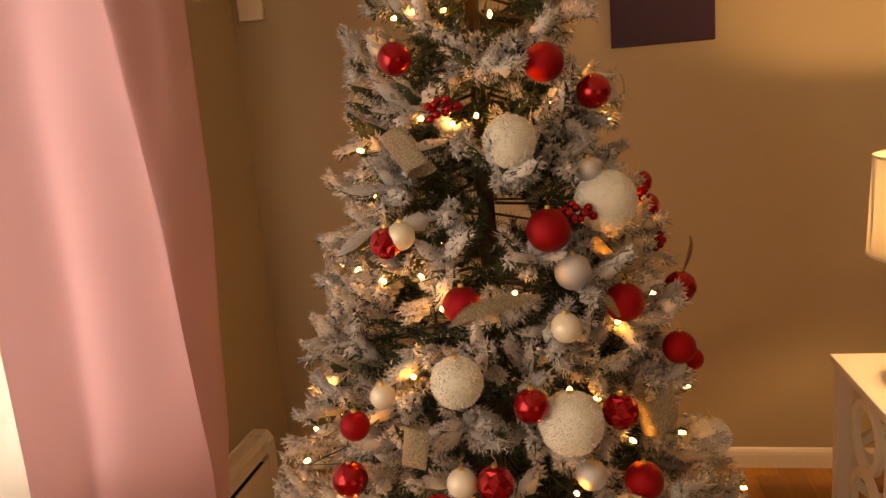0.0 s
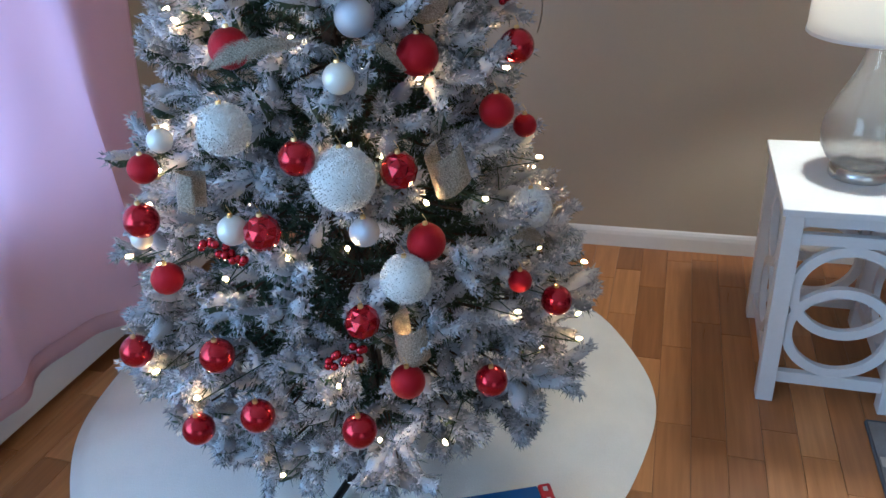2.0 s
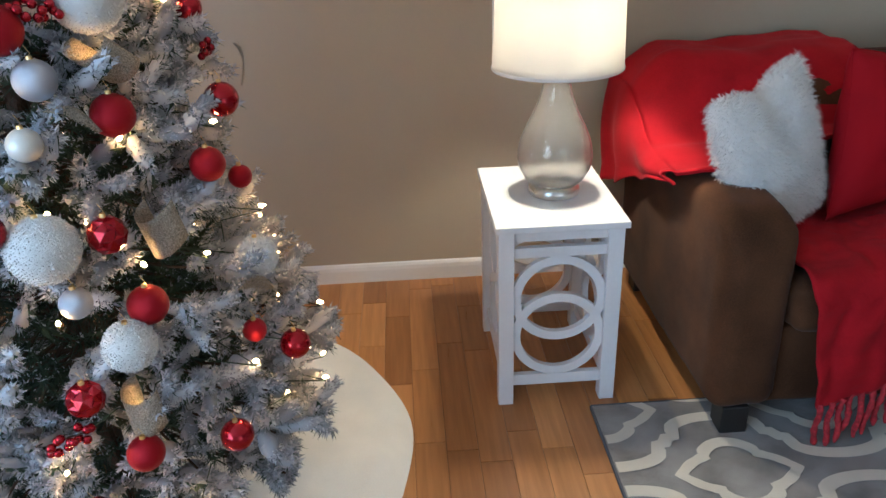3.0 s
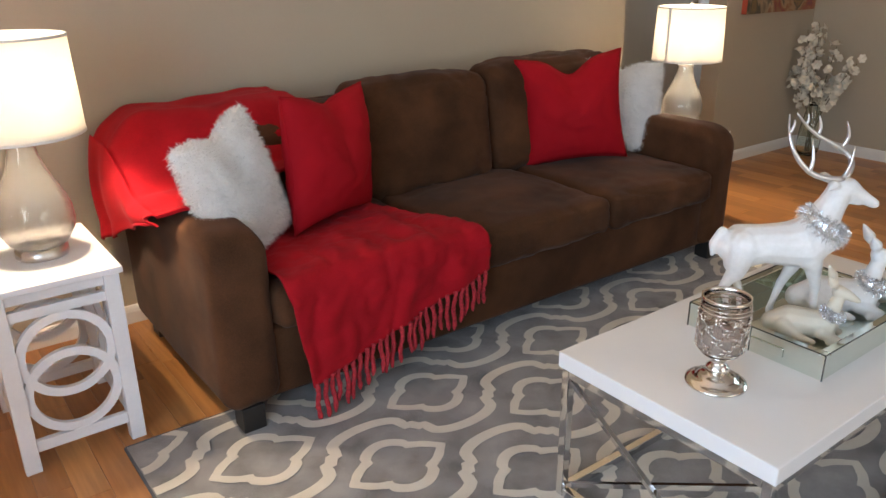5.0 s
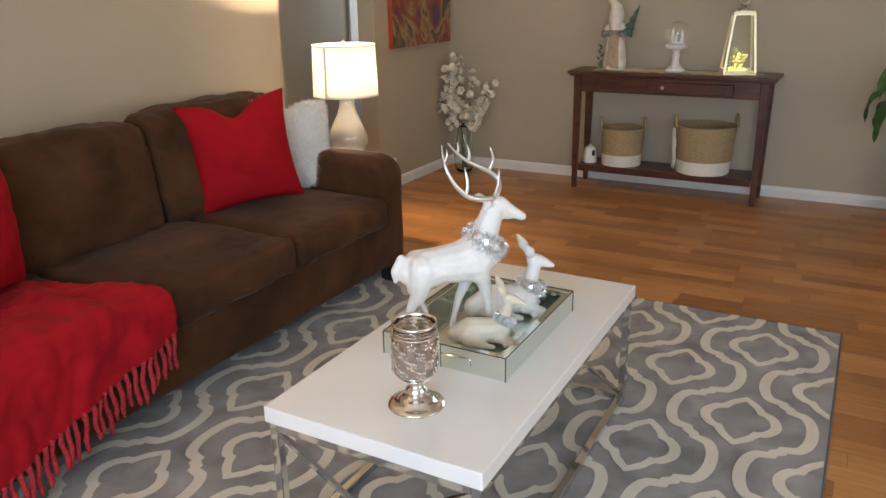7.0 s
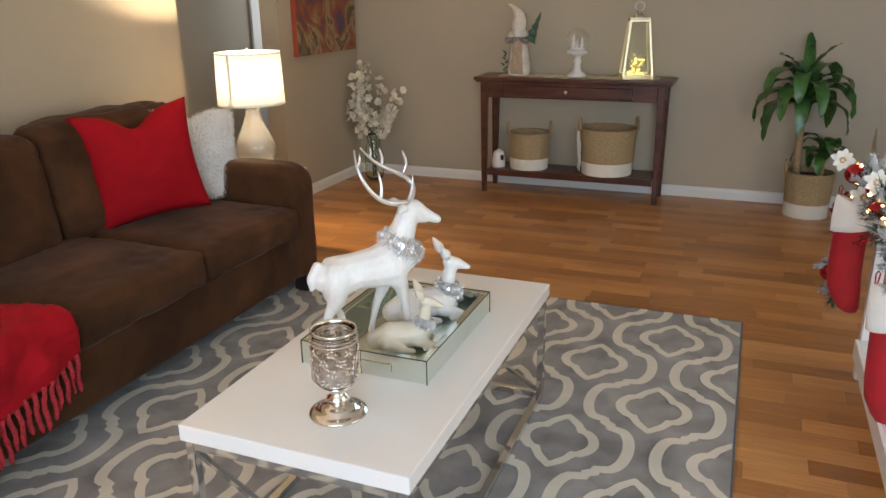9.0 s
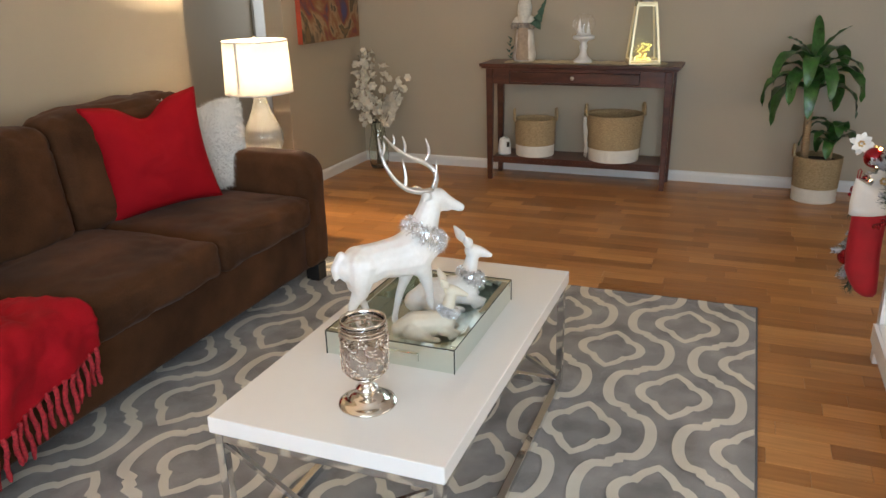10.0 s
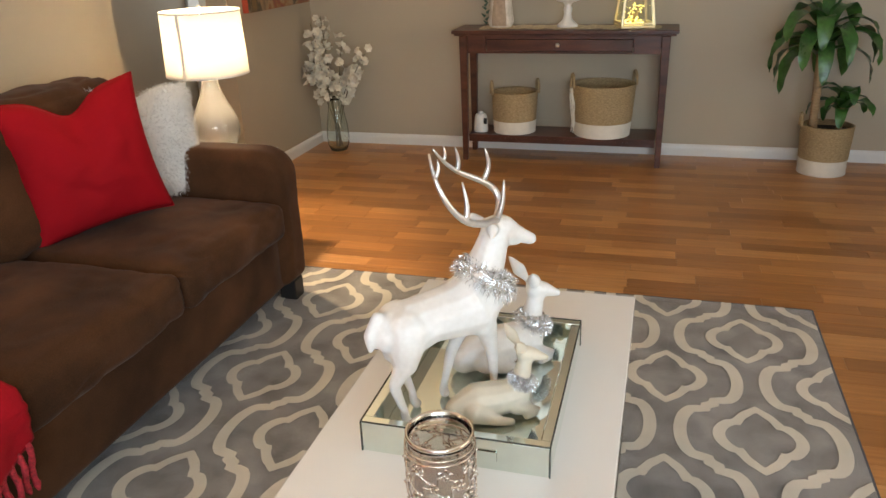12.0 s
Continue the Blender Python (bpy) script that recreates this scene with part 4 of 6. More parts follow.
for a, z, r in ((-61, 1.094, 0.025), (-88, 0.868, 0.025), (-106, 1.001, 0.021), (-103, 1.256, 0.024), (-115, 0.820, 0.019)):
    ball("pearl baubles", "small pearl white bauble hanging on the flocked tree", M["pearl"], a, z, r, 0.012)
for a, z, r in ((-55, 1.175, 0.031), (-60, 0.854, 0.025), (-41, 1.334, 0.021)):
    ball("silver baubles", "silver glitter bauble hanging on the flocked tree", M["silver_glitter"], a, z, r, 0.010)


def berry_spray(m, size, label="spray of shiny red artificial berries", seed=0):
    t = thing("berry_spray", label, "ornament", "red berry sprays", m)
    rng = random.Random(seed)
    part("stem", tube([(-size, 0, 0), (0, 0, 0.006), (size, 0, 0)], 0.0015, 5), M["bark"], t)
    me = None
    for k in range(13):
        u = -1 + 2 * k / 12
        p = Vector((u * size * 0.95, rng.uniform(-0.010, 0.010), rng.uniform(-0.012, 0.014)))
        if me is None:
            bm = bmesh.new()
            bmesh.ops.create_uvsphere(bm, u_segments=10, v_segments=7, radius=0.0075)
            me = bpy.data.meshes.new("berry")
            bm.to_mesh(me)
            bm.free()
            me.materials.append(M["red_shiny"])
            me.shade_smooth()
        ob = new("berry", me)
        ob.parent = t
        ob.matrix_local = Matrix.Translation(p)


def facing(angle, z, out, roll=0.0):
    """A pose on the tree whose y axis points away from the trunk."""
    p = on_tree(angle, z, out)
    return Matrix.Translation(p) @ Matrix.Rotation(radians(angle - 90), 4, "Z") @ Matrix.Rotation(radians(roll), 4, "Y")


for k, (a, z, s) in enumerate(((-90, 0.834, 0.042), (-50, 1.270, 0.036), (8, 1.150, 0.034), (-67, 0.663, 0.034), (-89, 1.461, 0.026))):
    berry_spray(facing(a, z, 0.012, 10 * k - 20), s, seed=k)


def ribbon(m, size, seed):
    t = thing("ribbon_loop", "champagne glitter mesh ribbon tucked into the tree", "ribbon", "champagne ribbons", m)

    def fn(u, v):
        a = -0.5 + 4.2 * u
        x = size * (0.55 * math.sin(a) + 0.3 * u)
        y = size * 0.55 * math.cos(a)
        return (x, y, (v - 0.5) * size * 1.35 + 0.010 * math.sin(5 * u + seed))

    cloth("band", fn, 26, 5, M["champagne"], t, 0.0008)


for k, (a, z, s) in enumerate(((-99, 1.398, 0.056), (-96, 0.924, 0.050), (-38, 0.929, 0.054), (-53, 0.672, 0.050), (-37, 1.198, 0.052))):
    ribbon(facing(a, z, 0.006, (35, -10, 15, 5, 50)[k]), s, k)


def glitter_leaf(m, size, seed):
    """A long feathered leaf of fine glittered strands along a stem."""
    t = thing("glitter_leaf", "gold glitter feather leaf pick in the tree", "ornament", "gold glitter leaves", m)
    stem = [(-size + 2 * size * i / 10, 0.012 * math.sin(i / 10 * 3), 0.02 * math.sin(i / 10 * 2.6)) for i in range(11)]
    part("stem", tube(stem, [0.0022 - 0.00015 * i for i in range(11)], 5), M["champagne"], t)
    rng = random.Random(seed)
    verts, faces = [], []
    for k in range(260):
        f = k / 260
        i = min(9, int(f * 10))
        p = Vector(stem[i]).lerp(Vector(stem[i + 1]), f * 10 - i)
        L = size * 0.34 * math.sin(math.pi * (0.12 + 0.85 * f))
        for sg in (-1, 1):
            d = Vector((0.75, rng.uniform(-0.15, 0.15), sg * 0.8)).normalized()
            q = p + d * L * rng.uniform(0.8, 1.1)
            b = len(verts)
            verts += [p - Vector((0.0012, 0, 0)), p + Vector((0.0012, 0, 0)), q]
            faces.append((b, b + 1, b + 2))
    me = bpy.data.meshes.new("barbs")
    me.from_pydata([tuple(v) for v in verts], [], faces)
    me.materials.append(M["champagne"])
    ob = new("feathered_blade", me)
    ob.parent = t


for k, (a, z, o, s, roll) in enumerate(((-78, 1.135, 0.03, 0.075, 18), (5, 1.115, 0.05, 0.055, -50), (-23, 0.756, 0.02, 0.060, -20), (0, 1.445, 0.02, 0.055, -45), (-51, 1.110, 0.015, 0.042, -25))):
    glitter_leaf(facing(a, z, o, roll), s, k)


def gift_tin():
    t = thing("gift_box", "blue gift box with red lid edge on the skirt", "box", m=pose(0.475, 1.545, 0.052, 0, 0, 25))
    part("body", box(-0.25, -0.0295, -0.17, 0.0, 0, 0.05, 0.004), mat("blue_card", (0.02, 0.10, 0.28), 0.45, vary=0.1), t)
    part("lid_edge", box(-0.029, 0.0, -0.171, 0.001, 0, 0.052, 0.004), mat("red_card", (0.40, 0.01, 0.02), 0.45, vary=0.2, scale=60), t, "red band with pale marks")
    for k in range(5):
        part("printed_mark", box(-0.020, -0.010, -0.155 + 0.033 * k, -0.142 + 0.033 * k, 0.0522, 0.0530), M["trim"], t)


gift_tin()

# ---------------------------------------------------------------- on the coffee table


def remeshed(bm, voxel, smooth=6):
    """The one closed skin over a cluster of overlapping shapes."""
    me = bpy.data.meshes.new("cluster")
    bm.to_mesh(me)
    bm.free()
    ob = bpy.data.objects.new("cluster", me)
    scene.collection.objects.link(ob)
    r = ob.modifiers.new("skin", "REMESH")
    r.mode, r.voxel_size = "VOXEL", voxel
    s = ob.modifiers.new("soften", "SMOOTH")
    s.factor, s.iterations = 0.5, smooth
    dg = bpy.context.evaluated_depsgraph_get()
    out = bpy.data.meshes.new_from_object(ob.evaluated_get(dg))
    bpy.data.objects.remove(ob)
    bpy.data.meshes.remove(me)
    bm = bmesh.new()
    bm.from_mesh(out)
    bpy.data.meshes.remove(out)
    return bm


M["ceramic"] = mat("white_glazed_resin", (0.74, 0.72, 0.68), 0.38, vary=0.06, scale=14, fine=80, bump=0.25, dist=0.0015, second=(0.80, 0.79, 0.77))
M["cream_resin"] = mat("cream_resin", (0.66, 0.60, 0.48), 0.42, vary=0.06, scale=14, fine=80, bump=0.2, dist=0.0015)
M["tinsel"] = mat("silver_tinsel", (0.80, 0.80, 0.80), 0.22, 0.9, vary=0.2, scale=60, bump=0.1)


def limb(bm, pts):
    """Overlapping round segments along (x, y, z, radius) stations."""
    dense = []
    for a, b in zip(pts, pts[1:]):
        for k in range(6):
            f = k / 6
            dense.append([a[i] * (1 - f) + b[i] * f for i in range(4)])
    dense.append(list(pts[-1]))
    tube([p[:3] for p in dense], [p[3] for p in dense], 12, bm)
    for p in (pts[0], pts[-1]):
        bmesh.ops.create_icosphere(bm, subdivisions=2, radius=p[3], matrix=Matrix.Translation(p[:3]))


def finish_figure(name, bm, label, m, extra=None, material=None):
    me = bpy.data.meshes.new(name)
    for f in bm.faces:
        f.smooth = True
    if extra is not None:
        tmp = bpy.data.meshes.new("extra")
        extra.to_mesh(tmp)
        extra.free()
        n = len(bm.faces)
        bm.from_mesh(tmp)
        bpy.data.meshes.remove(tmp)
        bm.faces.ensure_lookup_table()
        for f in bm.faces[n:]:
            f.material_index, f.smooth = 1, True
    bm.to_mesh(me)
    bm.free()
    me.materials.append(material or M["ceramic"])
    me.materials.append(M["silver_paint"])
    ob = new(name, me)
    ob.matrix_world = m
    return tagged(ob, label, "figurine")


M["silver_paint"] = mat("silver_leaf_paint", (0.70, 0.68, 0.66), 0.30, 0.9, vary=0.15, scale=30, bump=0.15)
TRAY = 0.474


def stag():
    """x runs ahead of the animal, y to its left; z from the tray."""
    bm = bmesh.new()
    # barrel, haunch and deep chest
    limb(bm, [(-0.012, 0, 0.214, 0.046), (0.020, 0, 0.214, 0.060), (0.070, 0, 0.224, 0.053), (0.125, 0, 0.226, 0.060), (0.170, 0, 0.233, 0.070), (0.200, 0, 0.250, 0.054)])
    for s in (1, -1):
        limb(bm, [(0.012, s * 0.022, 0.222, 0.046), (0.004, s * 0.030, 0.180, 0.036), (0.002, s * 0.030, 0.150, 0.025)])
        limb(bm, [(0.178, s * 0.026, 0.240, 0.036), (0.180, s * 0.030, 0.195, 0.030)])
    # neck, skull and muzzle
    limb(bm, [(0.176, 0, 0.250, 0.058), (0.200, 0, 0.296, 0.045), (0.218, 0, 0.340, 0.036), (0.230, 0, 0.376, 0.031)])
    limb(bm, [(0.228, 0, 0.388, 0.0285), (0.250, 0, 0.386, 0.0270), (0.276, 0, 0.370, 0.0195), (0.300, 0, 0.356, 0.0155), (0.318, 0, 0.347, 0.0130)])
    limb(bm, [(0.240, 0, 0.366, 0.020), (0.280, 0, 0.352, 0.012)])
    limb(bm, [(-0.040, 0, 0.252, 0.014), (-0.058, 0, 0.215, 0.015), (-0.060, 0, 0.185, 0.006)])
    for s, dx in ((1, 0.045), (-1, 0.0)):
        limb(bm, [(0.002 + dx * 0.2, s * 0.030, 0.155, 0.024), (-0.026 + dx * 0.8, s * 0.030, 0.108, 0.0125), (-0.022 + dx, s * 0.030, 0.090, 0.0115), (-0.008 + dx, s * 0.029, 0.045, 0.0085), (-0.004 + dx, s * 0.029, 0.016, 0.010), (0.002 + dx, s * 0.029, 0.009, 0.0115)])
    limb(bm, [(0.172, 0.030, 0.19, 0.026), (0.146, 0.034, 0.125, 0.0145), (0.136, 0.036, 0.100, 0.0125), (0.122, 0.036, 0.045, 0.0085), (0.116, 0.036, 0.016, 0.010), (0.120, 0.036, 0.009, 0.0115)])
    limb(bm, [(0.188, -0.028, 0.19, 0.026), (0.204, -0.028, 0.125, 0.0145), (0.206, -0.026, 0.100, 0.0125), (0.212, -0.022, 0.045, 0.0085), (0.214, -0.020, 0.016, 0.010), (0.220, -0.020, 0.009, 0.0115)])
    for s in (1, -1):
        limb(bm, [(0.216, s * 0.022, 0.398, 0.009), (0.200, s * 0.042, 0.402, 0.0135), (0.184, s * 0.062, 0.396, 0.004)])
    bm = remeshed(bm, 0.0038, 4)
    ant = bmesh.new()

    def beam(side, stations, thick):
        """Stations are (x, z, spread) along a beam or a tine."""
        pts = []
        for i in range(len(stations) - 1):
            for q in range(3):
                f = q / 3
                pts.append([stations[i][k] * (1 - f) + stations[i + 1][k] * f for k in range(3)])
        pts.append(list(stations[-1]))
        for _ in range(2):
            pts = [pts[0]] + [[(a[k] + 2 * b[k] + c[k]) / 4 for k in range(3)] for a, b, c in zip(pts, pts[1:], pts[2:])] + [pts[-1]]
        n = len(pts) - 1
        tube([(x + side * 0.5 * a, side * a, z - side * 0.33 * a) for x, z, a in pts], [thick * (1 - 0.72 * (i / n) ** 2.2) for i in range(n + 1)], 8, ant)

    # the nearer beam sweeps back low, the other climbs first
    beam(-1, [(0.235, 0.408, 0.012), (0.205, 0.404, 0.030), (0.165, 0.414, 0.045), (0.133, 0.445, 0.050), (0.110, 0.482, 0.050), (0.094, 0.525, 0.035), (0.087, 0.566, 0.020)], 0.0078)
    beam(-1, [(0.160, 0.418, 0.046), (0.166, 0.450, 0.046), (0.155, 0.500, 0.040)], 0.0062)
    beam(-1, [(0.236, 0.412, 0.014), (0.248, 0.440, 0.018), (0.250, 0.488, 0.018)], 0.0062)
    beam(-1, [(0.098, 0.515, 0.040), (0.107, 0.535, 0.038), (0.104, 0.552, 0.036)], 0.0045)
    beam(1, [(0.236, 0.410, 0.012), (0.246, 0.440, 0.030), (0.236, 0.470, 0.042), (0.207, 0.492, 0.048), (0.175, 0.508, 0.048), (0.147, 0.522, 0.045), (0.118, 0.545, 0.035), (0.095, 0.575, 0.020)], 0.0078)
    beam(1, [(0.207, 0.492, 0.048), (0.224, 0.522, 0.046), (0.212, 0.560, 0.040)], 0.0062)
    beam(1, [(0.147, 0.522, 0.045), (0.152, 0.545, 0.044), (0.144, 0.572, 0.040)], 0.0056)
    beam(1, [(0.116, 0.547, 0.036), (0.122, 0.560, 0.035), (0.118, 0.578, 0.034)], 0.0042)
    finish_figure("stag_figurine", bm, "white resin stag figurine with silver antlers standing on a glass tray", pose(2.605, 0.925, TRAY, 0, 0, -47), ant)


def lying(name, label, m, size, material):
    bm = bmesh.new()
    k = size
    limb(bm, [(-0.10 * k, 0, 0.035 * k, 0.034 * k), (-0.05 * k, 0, 0.050 * k, 0.050 * k), (0.01 * k, 0, 0.050 * k, 0.048 * k), (0.06 * k, 0, 0.055 * k, 0.042 * k)])
    limb(bm, [(0.055 * k, 0, 0.065 * k, 0.036 * k), (0.075 * k, 0, 0.115 * k, 0.024 * k), (0.085 * k, 0, 0.160 * k, 0.019 * k)])
    limb(bm, [(0.080 * k, 0, 0.175 * k, 0.022 * k), (0.105 * k, 0, 0.168 * k, 0.018 * k), (0.140 * k, 0, 0.152 * k, 0.009 * k)])
    for s in (1, -1):
        limb(bm, [(0.072 * k, s * 0.014 * k, 0.190 * k, 0.006 * k), (0.058 * k, s * 0.036 * k, 0.214 * k, 0.0165 * k), (0.044 * k, s * 0.056 * k, 0.240 * k, 0.004 * k)])
        limb(bm, [(0.05 * k, s * 0.030 * k, 0.035 * k, 0.022 * k), (0.11 * k, s * 0.036 * k, 0.016 * k, 0.012 * k), (0.075 * k, s * 0.046 * k, 0.011 * k, 0.010 * k)])
        limb(bm, [(-0.06 * k, s * 0.035 * k, 0.040 * k, 0.032 * k), (-0.01 * k, s * 0.055 * k, 0.018 * k, 0.014 * k), (0.03 * k, s * 0.058 * k, 0.010 * k, 0.010 * k)])
    finish_figure(name, remeshed(bm, 0.0042 * max(k, 0.75), 4), label, m, None, material)


def tinsel_collar(m, R, r, label):
    rng = random.Random(int(R * 9000))
    pts = []
    for k in range(2600):
        a, b = rng.random() * 6.283, rng.random() * 6.283
        n = Vector((math.cos(b) * math.cos(a), math.cos(b) * math.sin(a), math.sin(b)))
        pts.append((Vector((R * math.cos(a), R * math.sin(a), 0)) + n * r * 0.62, n))
    t = thing("tinsel_collar", label, "ornament", "silver tinsel collars", m)
    part("tinsel", hairs(pts, r * 0.60, 0.0012, 0.3, 5), M["tinsel"], t)
    line = [(R * math.cos(a), R * math.sin(a), 0) for a in (6.2832 * k / 24 for k in range(25))]
    part("core", tube(line, r * 0.66, 10), M["tinsel"], t)


stag()
lying("doe_figurine", "white resin doe figurine lying on the glass tray", pose(2.885, 0.765, TRAY - 0.002, 0, 0, -52), 1.02, M["ceramic"])
lying("fawn_figurine", "cream resin fawn figurine lying on the glass tray", pose(2.670, 0.740, TRAY - 0.001, 0, 0, -62), 0.80, M["cream_resin"])
D1 = pose(2.605, 0.925, TRAY, 0, 0, -47)
tinsel_collar(D1 @ pose(0.208, 0, 0.284, 0, 34, 0), 0.040, 0.033, "silver tinsel collar round the stag's neck")
D2 = pose(2.885, 0.765, TRAY, 0, 0, -52)
tinsel_collar(D2 @ pose(0.080, 0, 0.094, 0, 24, 0), 0.026, 0.022, "silver tinsel collar round the doe's neck")
D3 = pose(2.665, 0.735, TRAY, 0, 0, -62)
tinsel_collar(D3 @ pose(0.058, 0, 0.078, 0, 20, 0), 0.019, 0.014, "small silver tinsel collar round the fawn's neck")

M["mirror"] = mat("aged_mirror", (0.74, 0.80, 0.74), 0.03, 1.0, vary=0.04, scale=8, bump=0)
M["bevel_dark"] = mat("dark_mirror_edge", (0.10, 0.11, 0.10), 0.2, 0.6, bump=0)


def mirrored_tray():
    t = thing("glass_tray", "shallow silver glass tray with dark seams", "tray", m=pose(0, 0, 0))
    x0, x1, y0, y1, z0, z1, w = 2.505, 3.027, 0.598, 0.978, 0.4605, 0.530, 0.022
    part("tray_floor", box(x0 + w, x1 - w, y0 + w, y1 - w, z0, TRAY, 0.001), M["mirror"], t, "mirror glass base")
    for a in ((x0, x0 + w, y0, y1), (x1 - w, x1, y0, y1)):
        part("side_panel", box(*a, z0, z1, 0.0025), M["mirror"], t)
    for a in ((y0, y0 + w), (y1 - w, y1)):
        part("side_panel", box(x0 + w, x1 - w, *a, z0, z1, 0.0025), M["mirror"], t)
    e = 0.0014
    for x in (x0, x1):
        for y in (y0, y1):
            part("corner_seam", box(x - e, x + e, y - e, y + e, z0, z1 - 0.0012), M["bevel_dark"], t)
        part("rim_seam", box(x - e, x + e, y0, y1, z1 - 0.001, z1 + 0.0012), M["bevel_dark"], t)
    for y in (y0, y1):
        part("rim_seam", box(x0, x1, y - e, y + e, z1 - 0.001, z1 + 0.0011), M["bevel_dark"], t)
    part("end_seam", box(x0 - 0.0012, x0 + 0.001, 0.7915, 0.7935, z0, z1), M["bevel_dark"], t)
    part("end_handle", box(x0 - 0.004, x0 - 0.0002, 0.70, 0.79, z0 + 0.020, z0 + 0.045, 0.002), M["mirror"], t, "bevelled glass strip")


mirrored_tray()


def candle_cup():
    t = thing("candle_holder", "footed silver candle holder with floral filigree round smoked glass", "candle holder", m=pose(2.302, 0.750, 0.4602) @ Matrix.Diagonal((1.04, 1.04, 0.94, 1)))
    part("foot", lathe([(0.0, 0), (0.066, 0), (0.069, 0.003), (0.068, 0.008), (0.058, 0.012), (0.046, 0.015), (0.045, 0.020), (0.036, 0.026), (0.026, 0.030), (0.023, 0.036)], 48), M["silver"], t, smooth=True)
    part("stem", lathe([(0.022, 0.034), (0.026, 0.042), (0.026, 0.050), (0.018, 0.058), (0.015, 0.066), (0.020, 0.074), (0.030, 0.080), (0.040, 0.088)], 40), M["silver"], t, smooth=True)
    wall = [(0.034, 0.084), (0.046, 0.094), (0.052, 0.110), (0.054, 0.140), (0.0535, 0.190), (0.050, 0.226), (0.051, 0.238)]
    part("glass_bowl", lathe(wall + [(r - 0.0025, z + (0.003 if k == 0 else 0)) for k, (r, z) in enumerate(wall)][::-1], 48, cap=False), M["smoked"], t, "smoked glass bowl", True)
    part("rim", lathe([(0.0505, 0.234), (0.0535, 0.236), (0.0535, 0.243), (0.0505, 0.244), (0.0495, 0.238)], 48, cap=False), M["silver"], t, smooth=True)
    part("candle", lathe([(0.0, 0.098), (0.040, 0.100), (0.042, 0.104), (0.042, 0.140), (0.038, 0.143), (0.0, 0.141)], 32), mat("white_wax", (0.80, 0.76, 0.68), 0.45), t, "white wax candle", True)
    part("wick", tube([(0, 0, 0.141), (0.001, 0, 0.152)], 0.0012, 5), M["foot"], t)
    bm = bmesh.new()

    def on_bowl(ang, z, out=0.0):
        r = 0.0542 + out - 0.010 * max(0.0, (0.112 - z) / 0.02)
        return Vector((r * math.cos(ang), r * math.sin(ang), z))

    rng = random.Random(6)
    for row in range(4):
        for k in range(8):
            a0 = 2 * math.pi * (k + 0.5 * (row % 2)) / 8
            z0 = 0.116 + 0.0265 * row
            turn = rng.uniform(0, 1.2)
            for p in range(5):
                b = 2 * math.pi * p / 5 + turn
                q = on_bowl(a0 + 0.0088 * math.cos(b) / 0.054, z0 + 0.0088 * math.sin(b), 0.0012)
                m4 = Matrix.Translation(q) @ Matrix.Rotation(a0, 4, "Z") @ Matrix.Rotation(-b, 4, "X") @ Matrix.Diagonal((0.0020, 0.0056, 0.0034, 1))
                bmesh.ops.create_icosphere(bm, subdivisions=1, radius=1, matrix=m4)
            bmesh.ops.create_icosphere(bm, subdivisions=1, radius=0.0032, matrix=Matrix.Translation(on_bowl(a0, z0, 0.0024)))
            # vines that tie each flower to the next row
            if row < 3:
                for sg in (-1, 1):
                    vine = [on_bowl(a0 + sg * 0.393 * f + 0.10 * math.sin(6.28 * f), z0 + 0.0265 * f, 0.0010) for f in (0, 0.25, 0.5, 0.75, 1)]
                    tube(vine, 0.0014, 5, bm)
    for z, w in ((0.101, 0.0018), (0.212, 0.0020), (0.222, 0.0014)):
        tube([on_bowl(6.2832 * k / 36, z, 0.0005 if z > 0.11 else 0.0) for k in range(37)], w, 5, bm)
    part("filigree", bm, M["silver"], t, "raised silver flowers", True)


M["smoked"] = glass("smoked_glass", (0.84, 0.77, 0.73), 0.05)
candle_cup()

# ---------------------------------------------------------------- console table and what stands on it
KX0, KX1, KY0, KY1, KZ = 6.215, 6.565, 0.375, 1.785, 0.862


